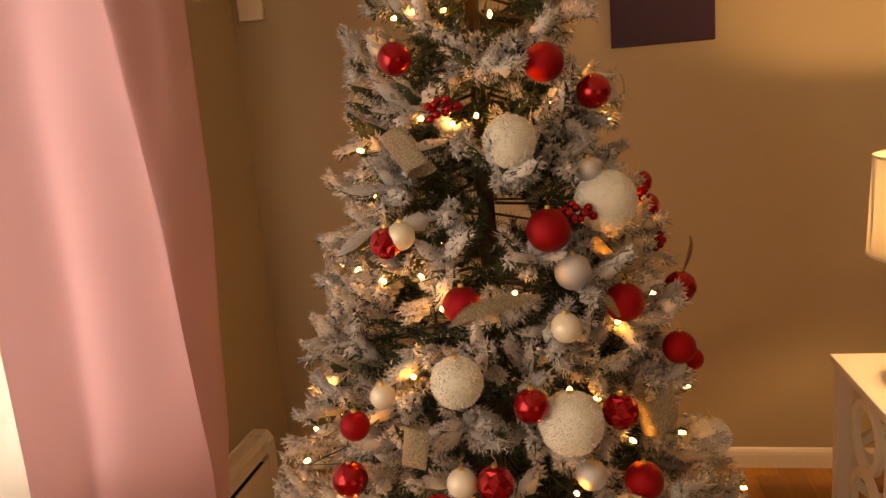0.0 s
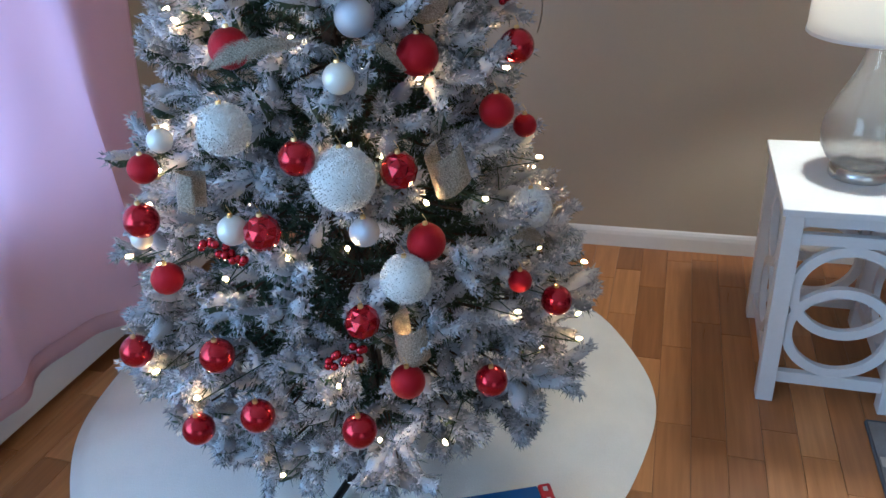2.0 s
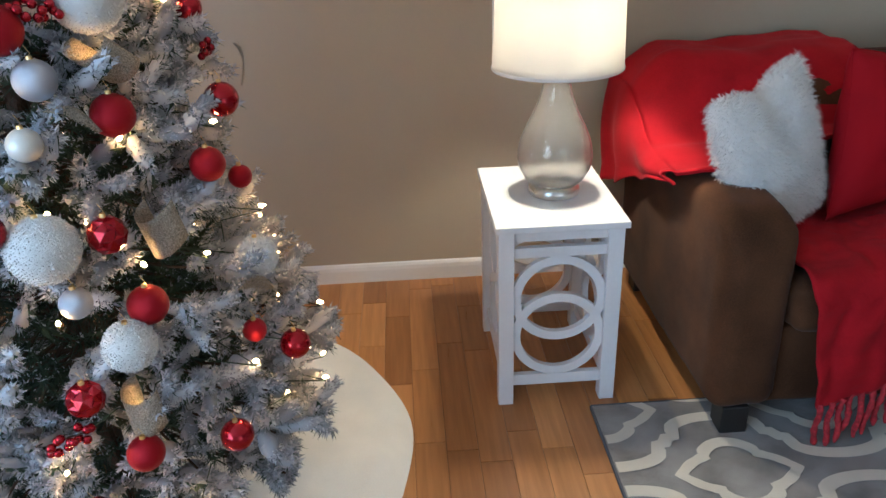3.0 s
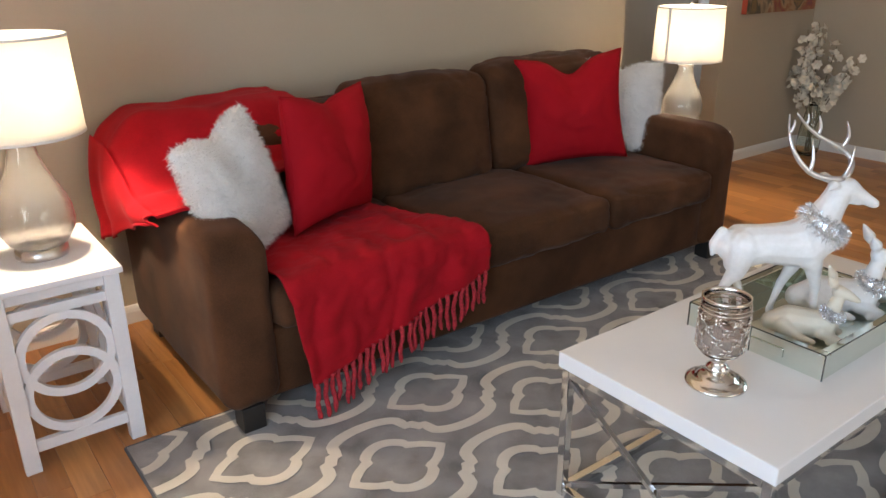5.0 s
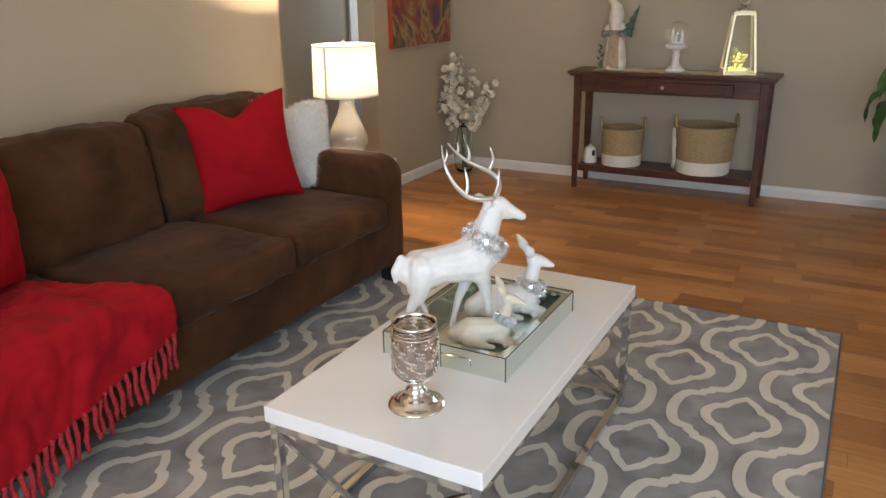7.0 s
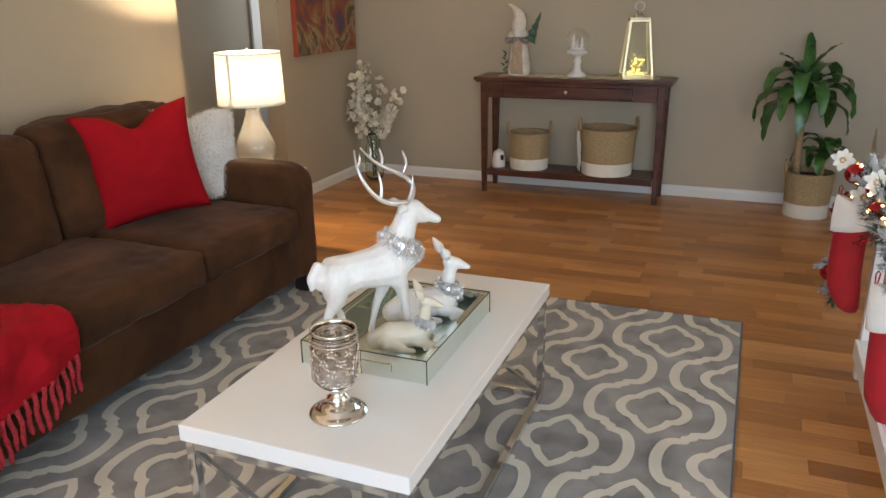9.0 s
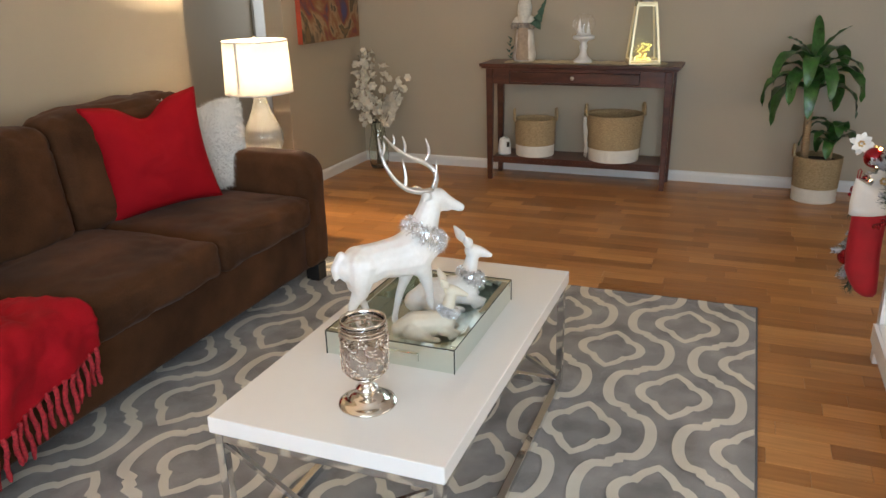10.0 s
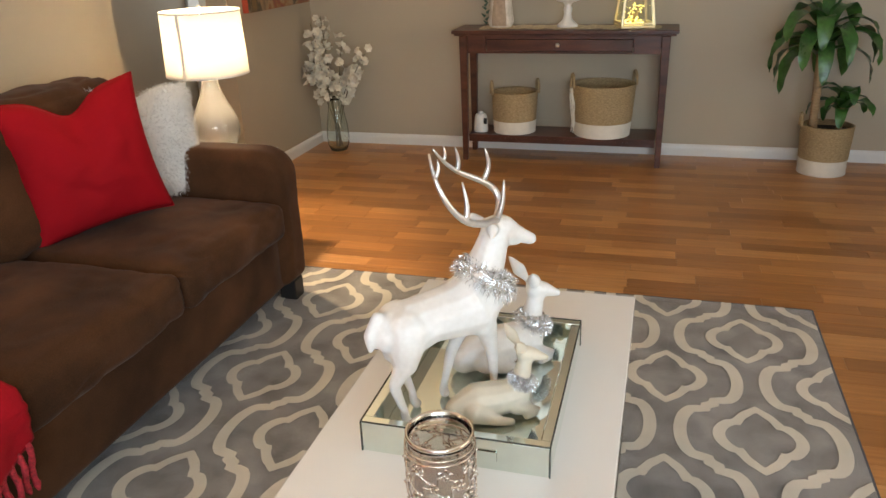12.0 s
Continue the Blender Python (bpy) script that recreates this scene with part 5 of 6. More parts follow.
def console_table():
    t = thing("console_table", "dark cherry wood console table with one drawer and a shelf", "console table", m=pose(0, 0, 0))
    wd = M["walnut"]
    part("tabletop", box(KX0, KX1, KY0, KY1, KZ - 0.022, KZ, 0.003), wd, t)
    part("top_moulding", box(KX0 + 0.012, KX1 - 0.005, KY0 + 0.014, KY1 - 0.014, KZ - 0.036, KZ - 0.0225, 0.004), wd, t)
    for x in (KX0 + 0.042, KX1 - 0.038):
        for y in (KY0 + 0.072, KY1 - 0.072):
            b = bmesh.new()
            bmesh.ops.create_cube(b, size=1, matrix=Matrix.LocRotScale((x, y, (KZ - 0.037) / 2), None, (0.046, 0.052, KZ - 0.037)))
            for v in b.verts:
                if v.co.z < 0.1:
                    v.co.x, v.co.y = x + (v.co.x - x) * 0.66, y + (v.co.y - y) * 0.66
            bmesh.ops.bevel(b, geom=b.edges[:], offset=0.003, segments=1, affect="EDGES")
            part("leg", b, wd, t)
    a0, a1 = KZ - 0.145, KZ - 0.037
    part("front_apron", box(KX0 + 0.026, KX0 + 0.044, KY0 + 0.10, KY0 + 0.262, a0, a1, 0.001), wd, t)
    part("front_apron", box(KX0 + 0.026, KX0 + 0.044, KY1 - 0.222, KY1 - 0.10, a0, a1, 0.001), wd, t)
    part("drawer_rail", box(KX0 + 0.026, KX0 + 0.044, KY0 + 0.263, KY1 - 0.223, a1 - 0.018, a1, 0.001), wd, t)
    part("drawer_rail", box(KX0 + 0.026, KX0 + 0.044, KY0 + 0.263, KY1 - 0.223, a0, a0 + 0.012, 0.001), wd, t)
    dr = part("drawer", box(KX0 + 0.022, KX0 + 0.044, KY0 + 0.267, KY1 - 0.227, a0 + 0.015, a1 - 0.021, 0.003), wd, t)
    b = lathe([(0.0, 0.0), (0.006, 0.0), (0.006, 0.010), (0.014, 0.016), (0.015, 0.022), (0.009, 0.028), (0.0, 0.029)], 16)
    bmesh.ops.rotate(b, verts=b.verts[:], cent=(0, 0, 0), matrix=Matrix.Rotation(radians(-90), 3, "Y"))
    bmesh.ops.translate(b, verts=b.verts[:], vec=(KX0 + 0.022, 1.10, (a0 + a1) / 2))
    part("knob", b, M["nickel"], dr, "round nickel knob", True)
    part("back_apron", box(KX1 - 0.046, KX1 - 0.030, KY0 + 0.098, KY1 - 0.098, a0, a1, 0.001), wd, t)
    for y in (KY0 + 0.062, KY1 - 0.080):
        part("side_apron", box(KX0 + 0.066, KX1 - 0.062, y, y + 0.018, a0, a1, 0.001), wd, t)
    part("shelf", box(KX0 + 0.030, KX1 - 0.028, KY0 + 0.098, KY1 - 0.098, 0.160, 0.182, 0.002), wd, t)
    for x in (KX0 + 0.034, KX1 - 0.050):
        part("shelf_rail", box(x, x + 0.016, KY0 + 0.098, KY1 - 0.098, 0.132, 0.1595, 0.001), wd, t)


console_table()


def runner():
    t = thing("table_runner", "cream and gold lace table runner on the console table", "table runner", m=pose(0, 0, 0))
    rng = random.Random(3)
    bm = bmesh.new()
    for k in range(26):
        y = 0.52 + 1.06 * k / 25
        cx = (KX0 + KX1) / 2 + 0.02 * math.sin(k * 1.7)
        R = 0.085 + 0.018 * math.sin(k * 2.3)
        row = [bm.verts.new((cx + R * math.cos(a) * 1.35, y + R * math.sin(a) * 0.5, KZ + 0.0012 + 0.0001 * k)) for a in (6.2832 * j / 14 for j in range(14))]
        bm.faces.new(row)
    part("lace", bm, mat("cream_gold_lace", (0.55, 0.45, 0.28), 0.6, vary=0.35, scale=60, second=(0.72, 0.66, 0.52)), t)


runner()
M["seagrass"] = mat("woven_seagrass", (0.30, 0.205, 0.105), 0.85, vary=0.22, scale=70, fine=260, bump=0.7, dist=0.003, second=(0.42, 0.31, 0.17), stretch=(1, 1, 3.0))
M["cotton"] = mat("white_cotton_rope", (0.72, 0.68, 0.60), 0.9, vary=0.06, scale=20, fine=160, bump=0.6, dist=0.003)


def basket(label, m, r0, r1, h, split, handle=True, tassel=False, name="storage_basket"):
    """A coiled basket with a white lower part and rope handles; origin under its middle."""
    t = thing(name, label, "basket", "seagrass baskets", m)
    n = int(h / 0.0115)
    low, high = [], []
    for k in range(n + 1):
        for j in range(3):
            z = h * (k + j / 3) / (n + 1)
            r = r0 + (r1 - r0) * z / h + 0.0028 * math.sin(math.pi * j / 2 * 1.0)
            (low if z <= split else high).append((r, z))
    high = [(low[-1][0], low[-1][1])] + high
    rim = high[-1]
    inner = [(rim[0] - 0.010, rim[1]), (rim[0] - 0.012, rim[1] - 0.02), (r0 - 0.012, 0.012), (0.0, 0.010)]
    part("white_band", lathe([(0.0, 0.0)] + low, 56, cap=False), M["cotton"], t, "white cotton lower band", True)
    part("woven_wall", lathe(high + inner, 56, cap=False), M["seagrass"], t, "natural seagrass weave", True)
    if handle:
        for s in (-1, 1):
            pts = [(0.0 + 0.035 * math.cos(a), s * (r1 + 0.004), h - 0.02 + 0.085 * math.sin(a)) for a in (math.pi * k / 10 for k in range(11))]
            part("handle", tube(pts, 0.009, 8), M["seagrass"], t, "rope handle", True)
    if tassel:
        rng = random.Random(2)
        bm = bmesh.new()
        for k in range(16):
            x, y = -0.035 + rng.uniform(-0.020, 0.020), r1 + 0.010 + rng.uniform(-0.004, 0.010)
            low_z = 0.02 + rng.uniform(0, 0.12)
            line = []
            for j in range(9):
                f = j / 8
                line.append((x * min(1, 0.4 + f) + 0.007 * math.sin(6 * f + k), y - 0.012 * f + 0.006 * math.sin(8 * f + 2 * k), h * 0.92 * (1 - f) + low_z * f))
            tube(line, 0.0024, 5, bm)
        part("tassel", bm, M["cotton"], t, "white yarn tassel")
    return t


basket("small woven seagrass basket with white base on the shelf", pose(6.385, 1.400, 0.1825, 0, 0, 22), 0.140, 0.152, 0.275, 0.085)
basket("large woven seagrass basket with a yarn tassel on the shelf", pose(6.385, 0.815, 0.1825, 0, 0, 22), 0.178, 0.203, 0.335, 0.095, tassel=True)


def white_jug():
    t = thing("white_candle", "small white ceramic diffuser on the shelf", "diffuser", m=pose(6.34, 1.625, 0.1825))
    part("body", lathe([(0.0, 0), (0.048, 0), (0.050, 0.006), (0.047, 0.06), (0.040, 0.105), (0.034, 0.118), (0.0, 0.121)], 28), M["trim"], t, smooth=True)
    part("cap", lathe([(0.0, 0.1205), (0.016, 0.1205), (0.016, 0.132), (0.0, 0.134)], 20), M["trim"], t, smooth=True)
    part("tag", box(-0.052, -0.044, -0.052, -0.030, 0.06, 0.10, 0.003), M["foot"], t, "small dark tag")


white_jug()


def robed_figure():
    """A plain standing figure: a wide robe, a rounded head and a small tree at its side."""
    bm = bmesh.new()
    limb(bm, [(0, 0, 0.03, 0.085), (0, 0, 0.12, 0.075), (0, 0, 0.22, 0.062), (0, 0, 0.29, 0.050)])
    limb(bm, [(-0.035, 0, 0.285, 0.034), (-0.024, 0, 0.33, 0.050), (-0.010, 0, 0.385, 0.052), (0, 0.004, 0.42, 0.042), (0.01, 0.04, 0.465, 0.024), (0.015, 0.085, 0.495, 0.010)])
    for s in (1, -1):
        limb(bm, [(-0.01, s * 0.052, 0.29, 0.026), (-0.05, s * 0.070, 0.25, 0.024), (-0.075, s * 0.066, 0.245, 0.020)])
    for v in bm.verts:
        v.co.z = max(v.co.z, 0.0)
    skin = remeshed(bm, 0.006, 3)
    ex = bmesh.new()
    for q in range(4):
        o = Vector((-0.045 + 0.008 * q, -0.085 - 0.016 * q, 0.245 + 0.045 * q))
        tube([o, o + Vector((0.008, -0.014, 0.03)), o + Vector((0.012, -0.022, 0.062))], [0.046 - 0.010 * q, 0.030 - 0.007 * q, 0.003], 9, ex)
    for q in range(7):
        o = Vector((-0.085, 0.075 + 0.006 * (q % 3), 0.03 + 0.022 * q))
        tube([o, o + Vector((-0.012, 0.022 * (-1) ** q, 0.020))], [0.009, 0.002], 5, ex)
    ob = finish_figure("robed_figurine", skin, "cream robed standing figurine on the console table", pose(6.40, 1.495, KZ + 0.004), ex, M["robe"])
    ob.data.materials[1] = M["fir"]
    for cloth_name in ("robe_front", "sash", "beard"):
        ob.data.materials.append(M[cloth_name])
    for f in ob.data.polygons:
        x, y, z = f.center
        if f.material_index == 1:
            continue
        if 0.012 < z < 0.235 and x < -0.02 and abs(y) < 0.046 - 0.06 * (z - 0.05):
            f.material_index = 2
        elif 0.225 < z < 0.275 and x < 0.0:
            f.material_index = 3
        elif z > 0.275:
            f.material_index = 4


M["robe"] = mat("cream_fleece_robe", (0.62, 0.54, 0.45), 0.9, vary=0.14, scale=12, fine=160, bump=0.6, dist=0.003, second=(0.74, 0.70, 0.64))
M["fir"] = mat("dull_green_felt", (0.07, 0.13, 0.09), 0.9, vary=0.3, scale=40, bump=0.6, dist=0.004)
M["robe_front"] = mat("tan_woven_cloth", (0.40, 0.30, 0.22), 0.9, vary=0.2, scale=40, fine=260, bump=0.5, dist=0.002)
M["sash"] = mat("grey_fur_trim", (0.26, 0.23, 0.20), 0.95, vary=0.5, scale=60, bump=0.9, dist=0.006)
M["beard"] = mat("white_curled_wool", (0.72, 0.68, 0.60), 0.95, vary=0.15, scale=50, fine=200, bump=0.9, dist=0.006)
robed_figure()


def snow_globe():
    t = thing("snow_globe", "glass snow globe on a white turned pedestal", "snow globe", m=pose(6.385, 1.062, KZ + 0.004) @ Matrix.Scale(1.15, 4))
    part("pedestal", lathe([(0.0, 0), (0.056, 0), (0.058, 0.010), (0.045, 0.022), (0.026, 0.040), (0.020, 0.070), (0.026, 0.095), (0.018, 0.115), (0.030, 0.130), (0.062, 0.138), (0.066, 0.150), (0.064, 0.160), (0.0, 0.161)], 36), M["trim"], t, "white painted pedestal", True)
    b = bmesh.new()
    bmesh.ops.create_uvsphere(b, u_segments=32, v_segments=20, radius=0.068, matrix=Matrix.Translation((0, 0, 0.225)))
    gl = part("globe", b, glass("clear_glass", (1, 1, 1), 0.0, 1.3), t, "clear glass sphere", True)
    gl.visible_shadow = False
    bm = lathe([(0.0, 0.162), (0.045, 0.164), (0.040, 0.178), (0.0, 0.184)], 24)
    for x, y, r, h in ((0.0, 0.02, 0.016, 0.07), (0.01, -0.018, 0.013, 0.055), (-0.02, 0.0, 0.010, 0.045)):
        for q in range(3):
            lo = 0.178 + h * q / 3.4
            tube([(x, y, lo), (x, y, lo + h * 0.45)], [r * (1 - 0.25 * q), 0.001], 9, bm)
    part("scene_inside", bm, M["snowball"], t, "tiny snowy trees")


snow_globe()


def clear_pane():
    """Thin window glass: mostly seen through, with a faint gloss."""
    m = bpy.data.materials.new("thin_clear_pane")
    m.use_nodes = True
    n, l = m.node_tree.nodes, m.node_tree.links
    n.remove(n["Principled BSDF"])
    tr, gl, mix = n.new("ShaderNodeBsdfTransparent"), n.new("ShaderNodeBsdfGlossy"), n.new("ShaderNodeMixShader")
    tr.inputs[0].default_value = (0.97, 0.98, 0.92, 1)
    gl.inputs["Roughness"].default_value = 0.05
    mix.inputs[0].default_value = 0.10
    l.new(tr.outputs[0], mix.inputs[1])
    l.new(gl.outputs[0], mix.inputs[2])
    l.new(mix.outputs[0], n["Material Output"].inputs[0])
    return m


pane_glass = clear_pane()


def lantern():
    t = thing("lantern", "gold metal lantern with glass panes, lit inside", "lantern", m=pose(6.385, 0.648, KZ + 0.0035, 0, 0, 16))
    g = M["brass"]
    b0, b1, h = 0.098, 0.060, 0.395
    part("base", box(-b0 - 0.006, b0 + 0.006, -b0 - 0.006, b0 + 0.006, 0, 0.016, 0.003), g, t)
    part("roof", box(-b1 - 0.006, b1 + 0.006, -b1 - 0.006, b1 + 0.006, h, h + 0.012, 0.003), g, t)
    part("cap", lathe([(0.050, h + 0.012), (0.040, h + 0.022), (0.020, h + 0.030), (0.016, h + 0.050), (0.0, h + 0.054)], 20), M["nickel"], t, smooth=True)
    ringp = [(0.0, 0.030 * math.cos(a), h + 0.082 + 0.030 * math.sin(a)) for a in (6.2832 * k / 20 for k in range(21))]
    part("ring_handle", tube(ringp, 0.005, 8), M["nickel"], t, "nickel ring handle", True)
    cs = [(-1, -1), (1, -1), (1, 1), (-1, 1)]
    for sx, sy in cs:
        part("corner_post", tube([(sx * b0, sy * b0, 0.016), (sx * b1, sy * b1, h)], 0.0095, 4), g, t)
    for k in range(4):
        (ax_, ay_), (bx_, by_) = cs[k], cs[(k + 1) % 4]
        bm = bmesh.new()
        q = 0.97
        bm.faces.new([bm.verts.new(p) for p in ((ax_ * b0 * q, ay_ * b0 * q, 0.018), (bx_ * b0 * q, by_ * b0 * q, 0.018), (bx_ * b1 * q, by_ * b1 * q, h - 0.002), (ax_ * b1 * q, ay_ * b1 * q, h - 0.002))])
        bmesh.ops.solidify(bm, geom=bm.faces[:], thickness=0.002)
        for f0 in (0.0, 1.0):
            hw, hz = (b0, 0.026) if f0 == 0 else (b1, h - 0.010)
            part("pane_rail", tube([(ax_ * hw, ay_ * hw, hz), (bx_ * hw, by_ * hw, hz)], 0.008, 4), g, t)
        pane = part("pane", bm, pane_glass, t, "clear glass pane")
        pane.visible_shadow = False
    rng = random.Random(9)
    line = []
    for k in range(60):
        a = 2.4 * k
        r = 0.015 + 0.05 * rng.random()
        p = Vector((r * math.cos(a), r * math.sin(a), 0.024 + 0.11 * rng.random() ** 2.2))
        line.append(p)
        bm = bmesh.new()
        bmesh.ops.create_icosphere(bm, subdivisions=1, radius=0.0036, matrix=Matrix.Translation(p))
        part("fairy_bulb", bm, M["lantern_bulb"], t, smooth=True)
    part("fairy_wire", tube(line, 0.001, 4), M["gold"], t)


M["brass"] = mat("champagne_brass", (0.78, 0.66, 0.42), 0.3, 0.9, vary=0.08, bump=0.02)
M["lantern_bulb"] = mat("yellow_fairy_bulb", (1.0, 0.86, 0.20), 0.4, emit=7, bump=0, vary=0.0)
lantern()

# ---------------------------------------------------------------- plant, vase and pictures


def blade(bm, base, yaw, rise, length, width, droop, n=10, fold=0.07, ripple=0.0):
    """A strap leaf that rises, then arches over."""
    p = Vector(base)
    pitch = rise
    rows = []
    out = Vector((math.cos(yaw), math.sin(yaw), 0))
    side = Vector((-math.sin(yaw), math.cos(yaw), 0))
    for i in range(n + 1):
        f = i / n
        w = width * max(0.0, math.sin(math.pi * min(1, 0.06 + 0.94 * f) ** 0.8)) ** 0.5 * (1 if f < 0.97 else 0.1)
        up = Vector((0, 0, 1)) * math.cos(pitch) - out * math.sin(pitch)
        rows.append([bm.verts.new(p + side * w * s + up * (abs(s) * w * fold + s * ripple * math.sin(i * 1.7 + yaw))) for s in (-1, 0, 1)])
        step = length / n
        p = p + (out * math.cos(pitch) + Vector((0, 0, 1)) * math.sin(pitch)) * step
        pitch = max(-1.45, pitch - droop / n * (0.5 + f))
    for a, b in zip(rows, rows[1:]):
        for k in range(2):
            bm.faces.new((a[k], a[k + 1], b[k + 1], b[k]))


M["leaf"] = mat("glossy_green_leaf", (0.024, 0.082, 0.018), 0.30, vary=0.35, scale=14, fine=60, bump=0.15, dist=0.001, second=(0.05, 0.14, 0.03))
M["cane"] = mat("tan_cane_bark", (0.36, 0.24, 0.13), 0.85, vary=0.25, scale=30, bump=0.7, dist=0.004, stretch=(1, 1, 4))


def corn_plant():
    t = thing("house_plant", "green corn plant with arching leaves in a basket pot", "plant", m=pose(6.33, -0.530, 0))
    low = [(0.138 + 0.0015 * math.sin(k * 2.1), 0.095 * k / 8) for k in range(9)]
    high = []
    for k in range(int(0.205 / 0.004)):
        z = 0.095 + 0.004 * k
        high.append((0.139 + 0.010 * (z - 0.095) / 0.2 + 0.0026 * math.sin(z * 540), z))
    part("pot_base", lathe([(0.0, 0.0)] + low, 48, cap=False), M["cotton"], t, "white lower band of the basket pot", True)
    part("pot_wall", lathe([low[-1]] + high + [(0.137, 0.300), (0.135, 0.262), (0.0, 0.258)], 48, cap=False), M["seagrass"], t, "woven seagrass pot wall", True)
    part("soil", lathe([(0.0, 0.266), (0.134, 0.264)], 24, cap=False), mat("dark_soil", (0.03, 0.02, 0.014), 0.95, bump=0.8, dist=0.006), t)
    pts = [(0.03 * math.cos(a), 0.150, 0.285 + 0.075 * math.sin(a)) for a in (math.pi * k / 10 for k in range(11))]
    part("pot_handle", tube(pts, 0.010, 8), M["seagrass"], t, smooth=True)
    part("cane", tube([(-0.02, 0.085, 0.255), (-0.02, 0.09, 0.42), (-0.015, 0.10, 0.72), (-0.015, 0.10, 0.84)], [0.026, 0.024, 0.023, 0.018], 14), M["cane"], t, "tan woody cane", True)
    part("cane", tube([(-0.01, -0.06, 0.255), (-0.01, -0.065, 0.40)], [0.018, 0.016], 12), M["cane"], t, "short woody cane", True)
    rng = random.Random(31)
    for k in range(22):
        bm = bmesh.new()
        f = k / 21
        top = k > 18
        blade(bm, (-0.015 + rng.uniform(-0.012, 0.012), 0.10 + rng.uniform(-0.012, 0.012), 0.69 + 0.21 * f), 2.4 * k + rng.uniform(-0.4, 0.4), (1.25 if top else 0.55 + 0.55 * f) + rng.uniform(-0.15, 0.15), rng.uniform(0.26, 0.34) if top else rng.uniform(0.38, 0.50), rng.uniform(0.030, 0.038) if top else rng.uniform(0.042, 0.062), rng.uniform(0.3, 1.2) if top else rng.uniform(3.0, 4.2), n=14, fold=rng.uniform(0.15, 0.4), ripple=rng.uniform(0.004, 0.009))
        part("leaf", bm, M["leaf"], t, smooth=True)
    for k in range(12):
        bm = bmesh.new()
        f = k / 11
        blade(bm, (-0.01, -0.065, 0.37 + 0.06 * f), 2.4 * k + 0.5, 0.6 + 0.8 * f, rng.uniform(0.20, 0.27), rng.uniform(0.030, 0.042), rng.uniform(2.6, 3.8), n=12, fold=0.3, ripple=0.005)
        part("leaf", bm, M["leaf"], t, smooth=True)


corn_plant()
M["petal"] = mat("cream_silk_petal", (0.74, 0.68, 0.56), 0.8, vary=0.08, scale=30, bump=0.1)
M["twig"] = mat("olive_twig", (0.11, 0.09, 0.045), 0.8, vary=0.2)


def blossom_vase():
    t = thing("flower_vase", "clear glass floor vase with white silk blossom branches", "vase", m=pose(6.36, 2.70, 0))
    prof = [(0.050, 0.0), (0.062, 0.006), (0.078, 0.05), (0.082, 0.11), (0.074, 0.20), (0.056, 0.30), (0.046, 0.36), (0.050, 0.385)]
    v = part("vase_body", lathe([(0.0, 0.0)] + prof + [(r - 0.004, max(z, 0.012)) for r, z in prof[::-1]] + [(0.0, 0.012)], 40, cap=False), glass("vase_glass", (0.92, 0.96, 0.92), 0.02), t, "clear green-tinted glass", True)
    v.visible_shadow = False
    rng = random.Random(15)
    shared = None
    tips = ((-0.02, 0.13, 0.90), (-0.04, 0.04, 0.95), (-0.02, -0.10, 0.80), (-0.04, -0.27, 0.70), (-0.03, 0.19, 0.58), (0.02, -0.17, 0.60), (-0.07, 0.09, 0.72))
    for tx, ty, tz in tips:
        a, c = Vector((rng.uniform(-0.02, 0.02), rng.uniform(-0.02, 0.02), 0.03)), Vector((tx, ty, tz))
        b = Vector((tx * 0.2, ty * 0.15, 0.40))
        pts = []
        for k in range(9):
            f = k / 8
            pts.append(a * (1 - f) ** 2 + b * 2 * f * (1 - f) + c * f * f)
        part("branch", tube(pts, [0.0042 - 0.00035 * k for k in range(9)], 6), M["twig"], t, smooth=True)
        for k in range(26):
            f = 0.52 + 0.5 * rng.random()
            i = min(7, int(min(f, 0.999) * 8))
            p = pts[i].lerp(pts[i + 1], min(1.0, f * 8 - i)) + Vector((rng.uniform(-1, 1), rng.uniform(-1, 1), rng.uniform(-1, 1))) * 0.045
            if shared is None:
                bm = bmesh.new()
                for q in range(6):
                    yw = 2 * math.pi * q / 6
                    blade(bm, (0, 0, 0), yw, 0.9, 0.030, 0.011, 1.5, 4, 0.3)
                shared = bpy.data.meshes.new("blossom")
                bm.to_mesh(shared)
                bm.free()
                shared.materials.append(M["petal"])
                shared.shade_smooth()
            ob = new("blossom", shared)
            ob.parent = t
            d = Vector((rng.uniform(-1.3, 0.4), rng.uniform(-1, 1), rng.uniform(-0.4, 1))).normalized()
            ob.matrix_local = Matrix.Translation(p) @ d.to_track_quat("Z", "Y").to_matrix().to_4x4() @ Matrix.Scale(rng.uniform(1.0, 1.6), 4)


blossom_vase()


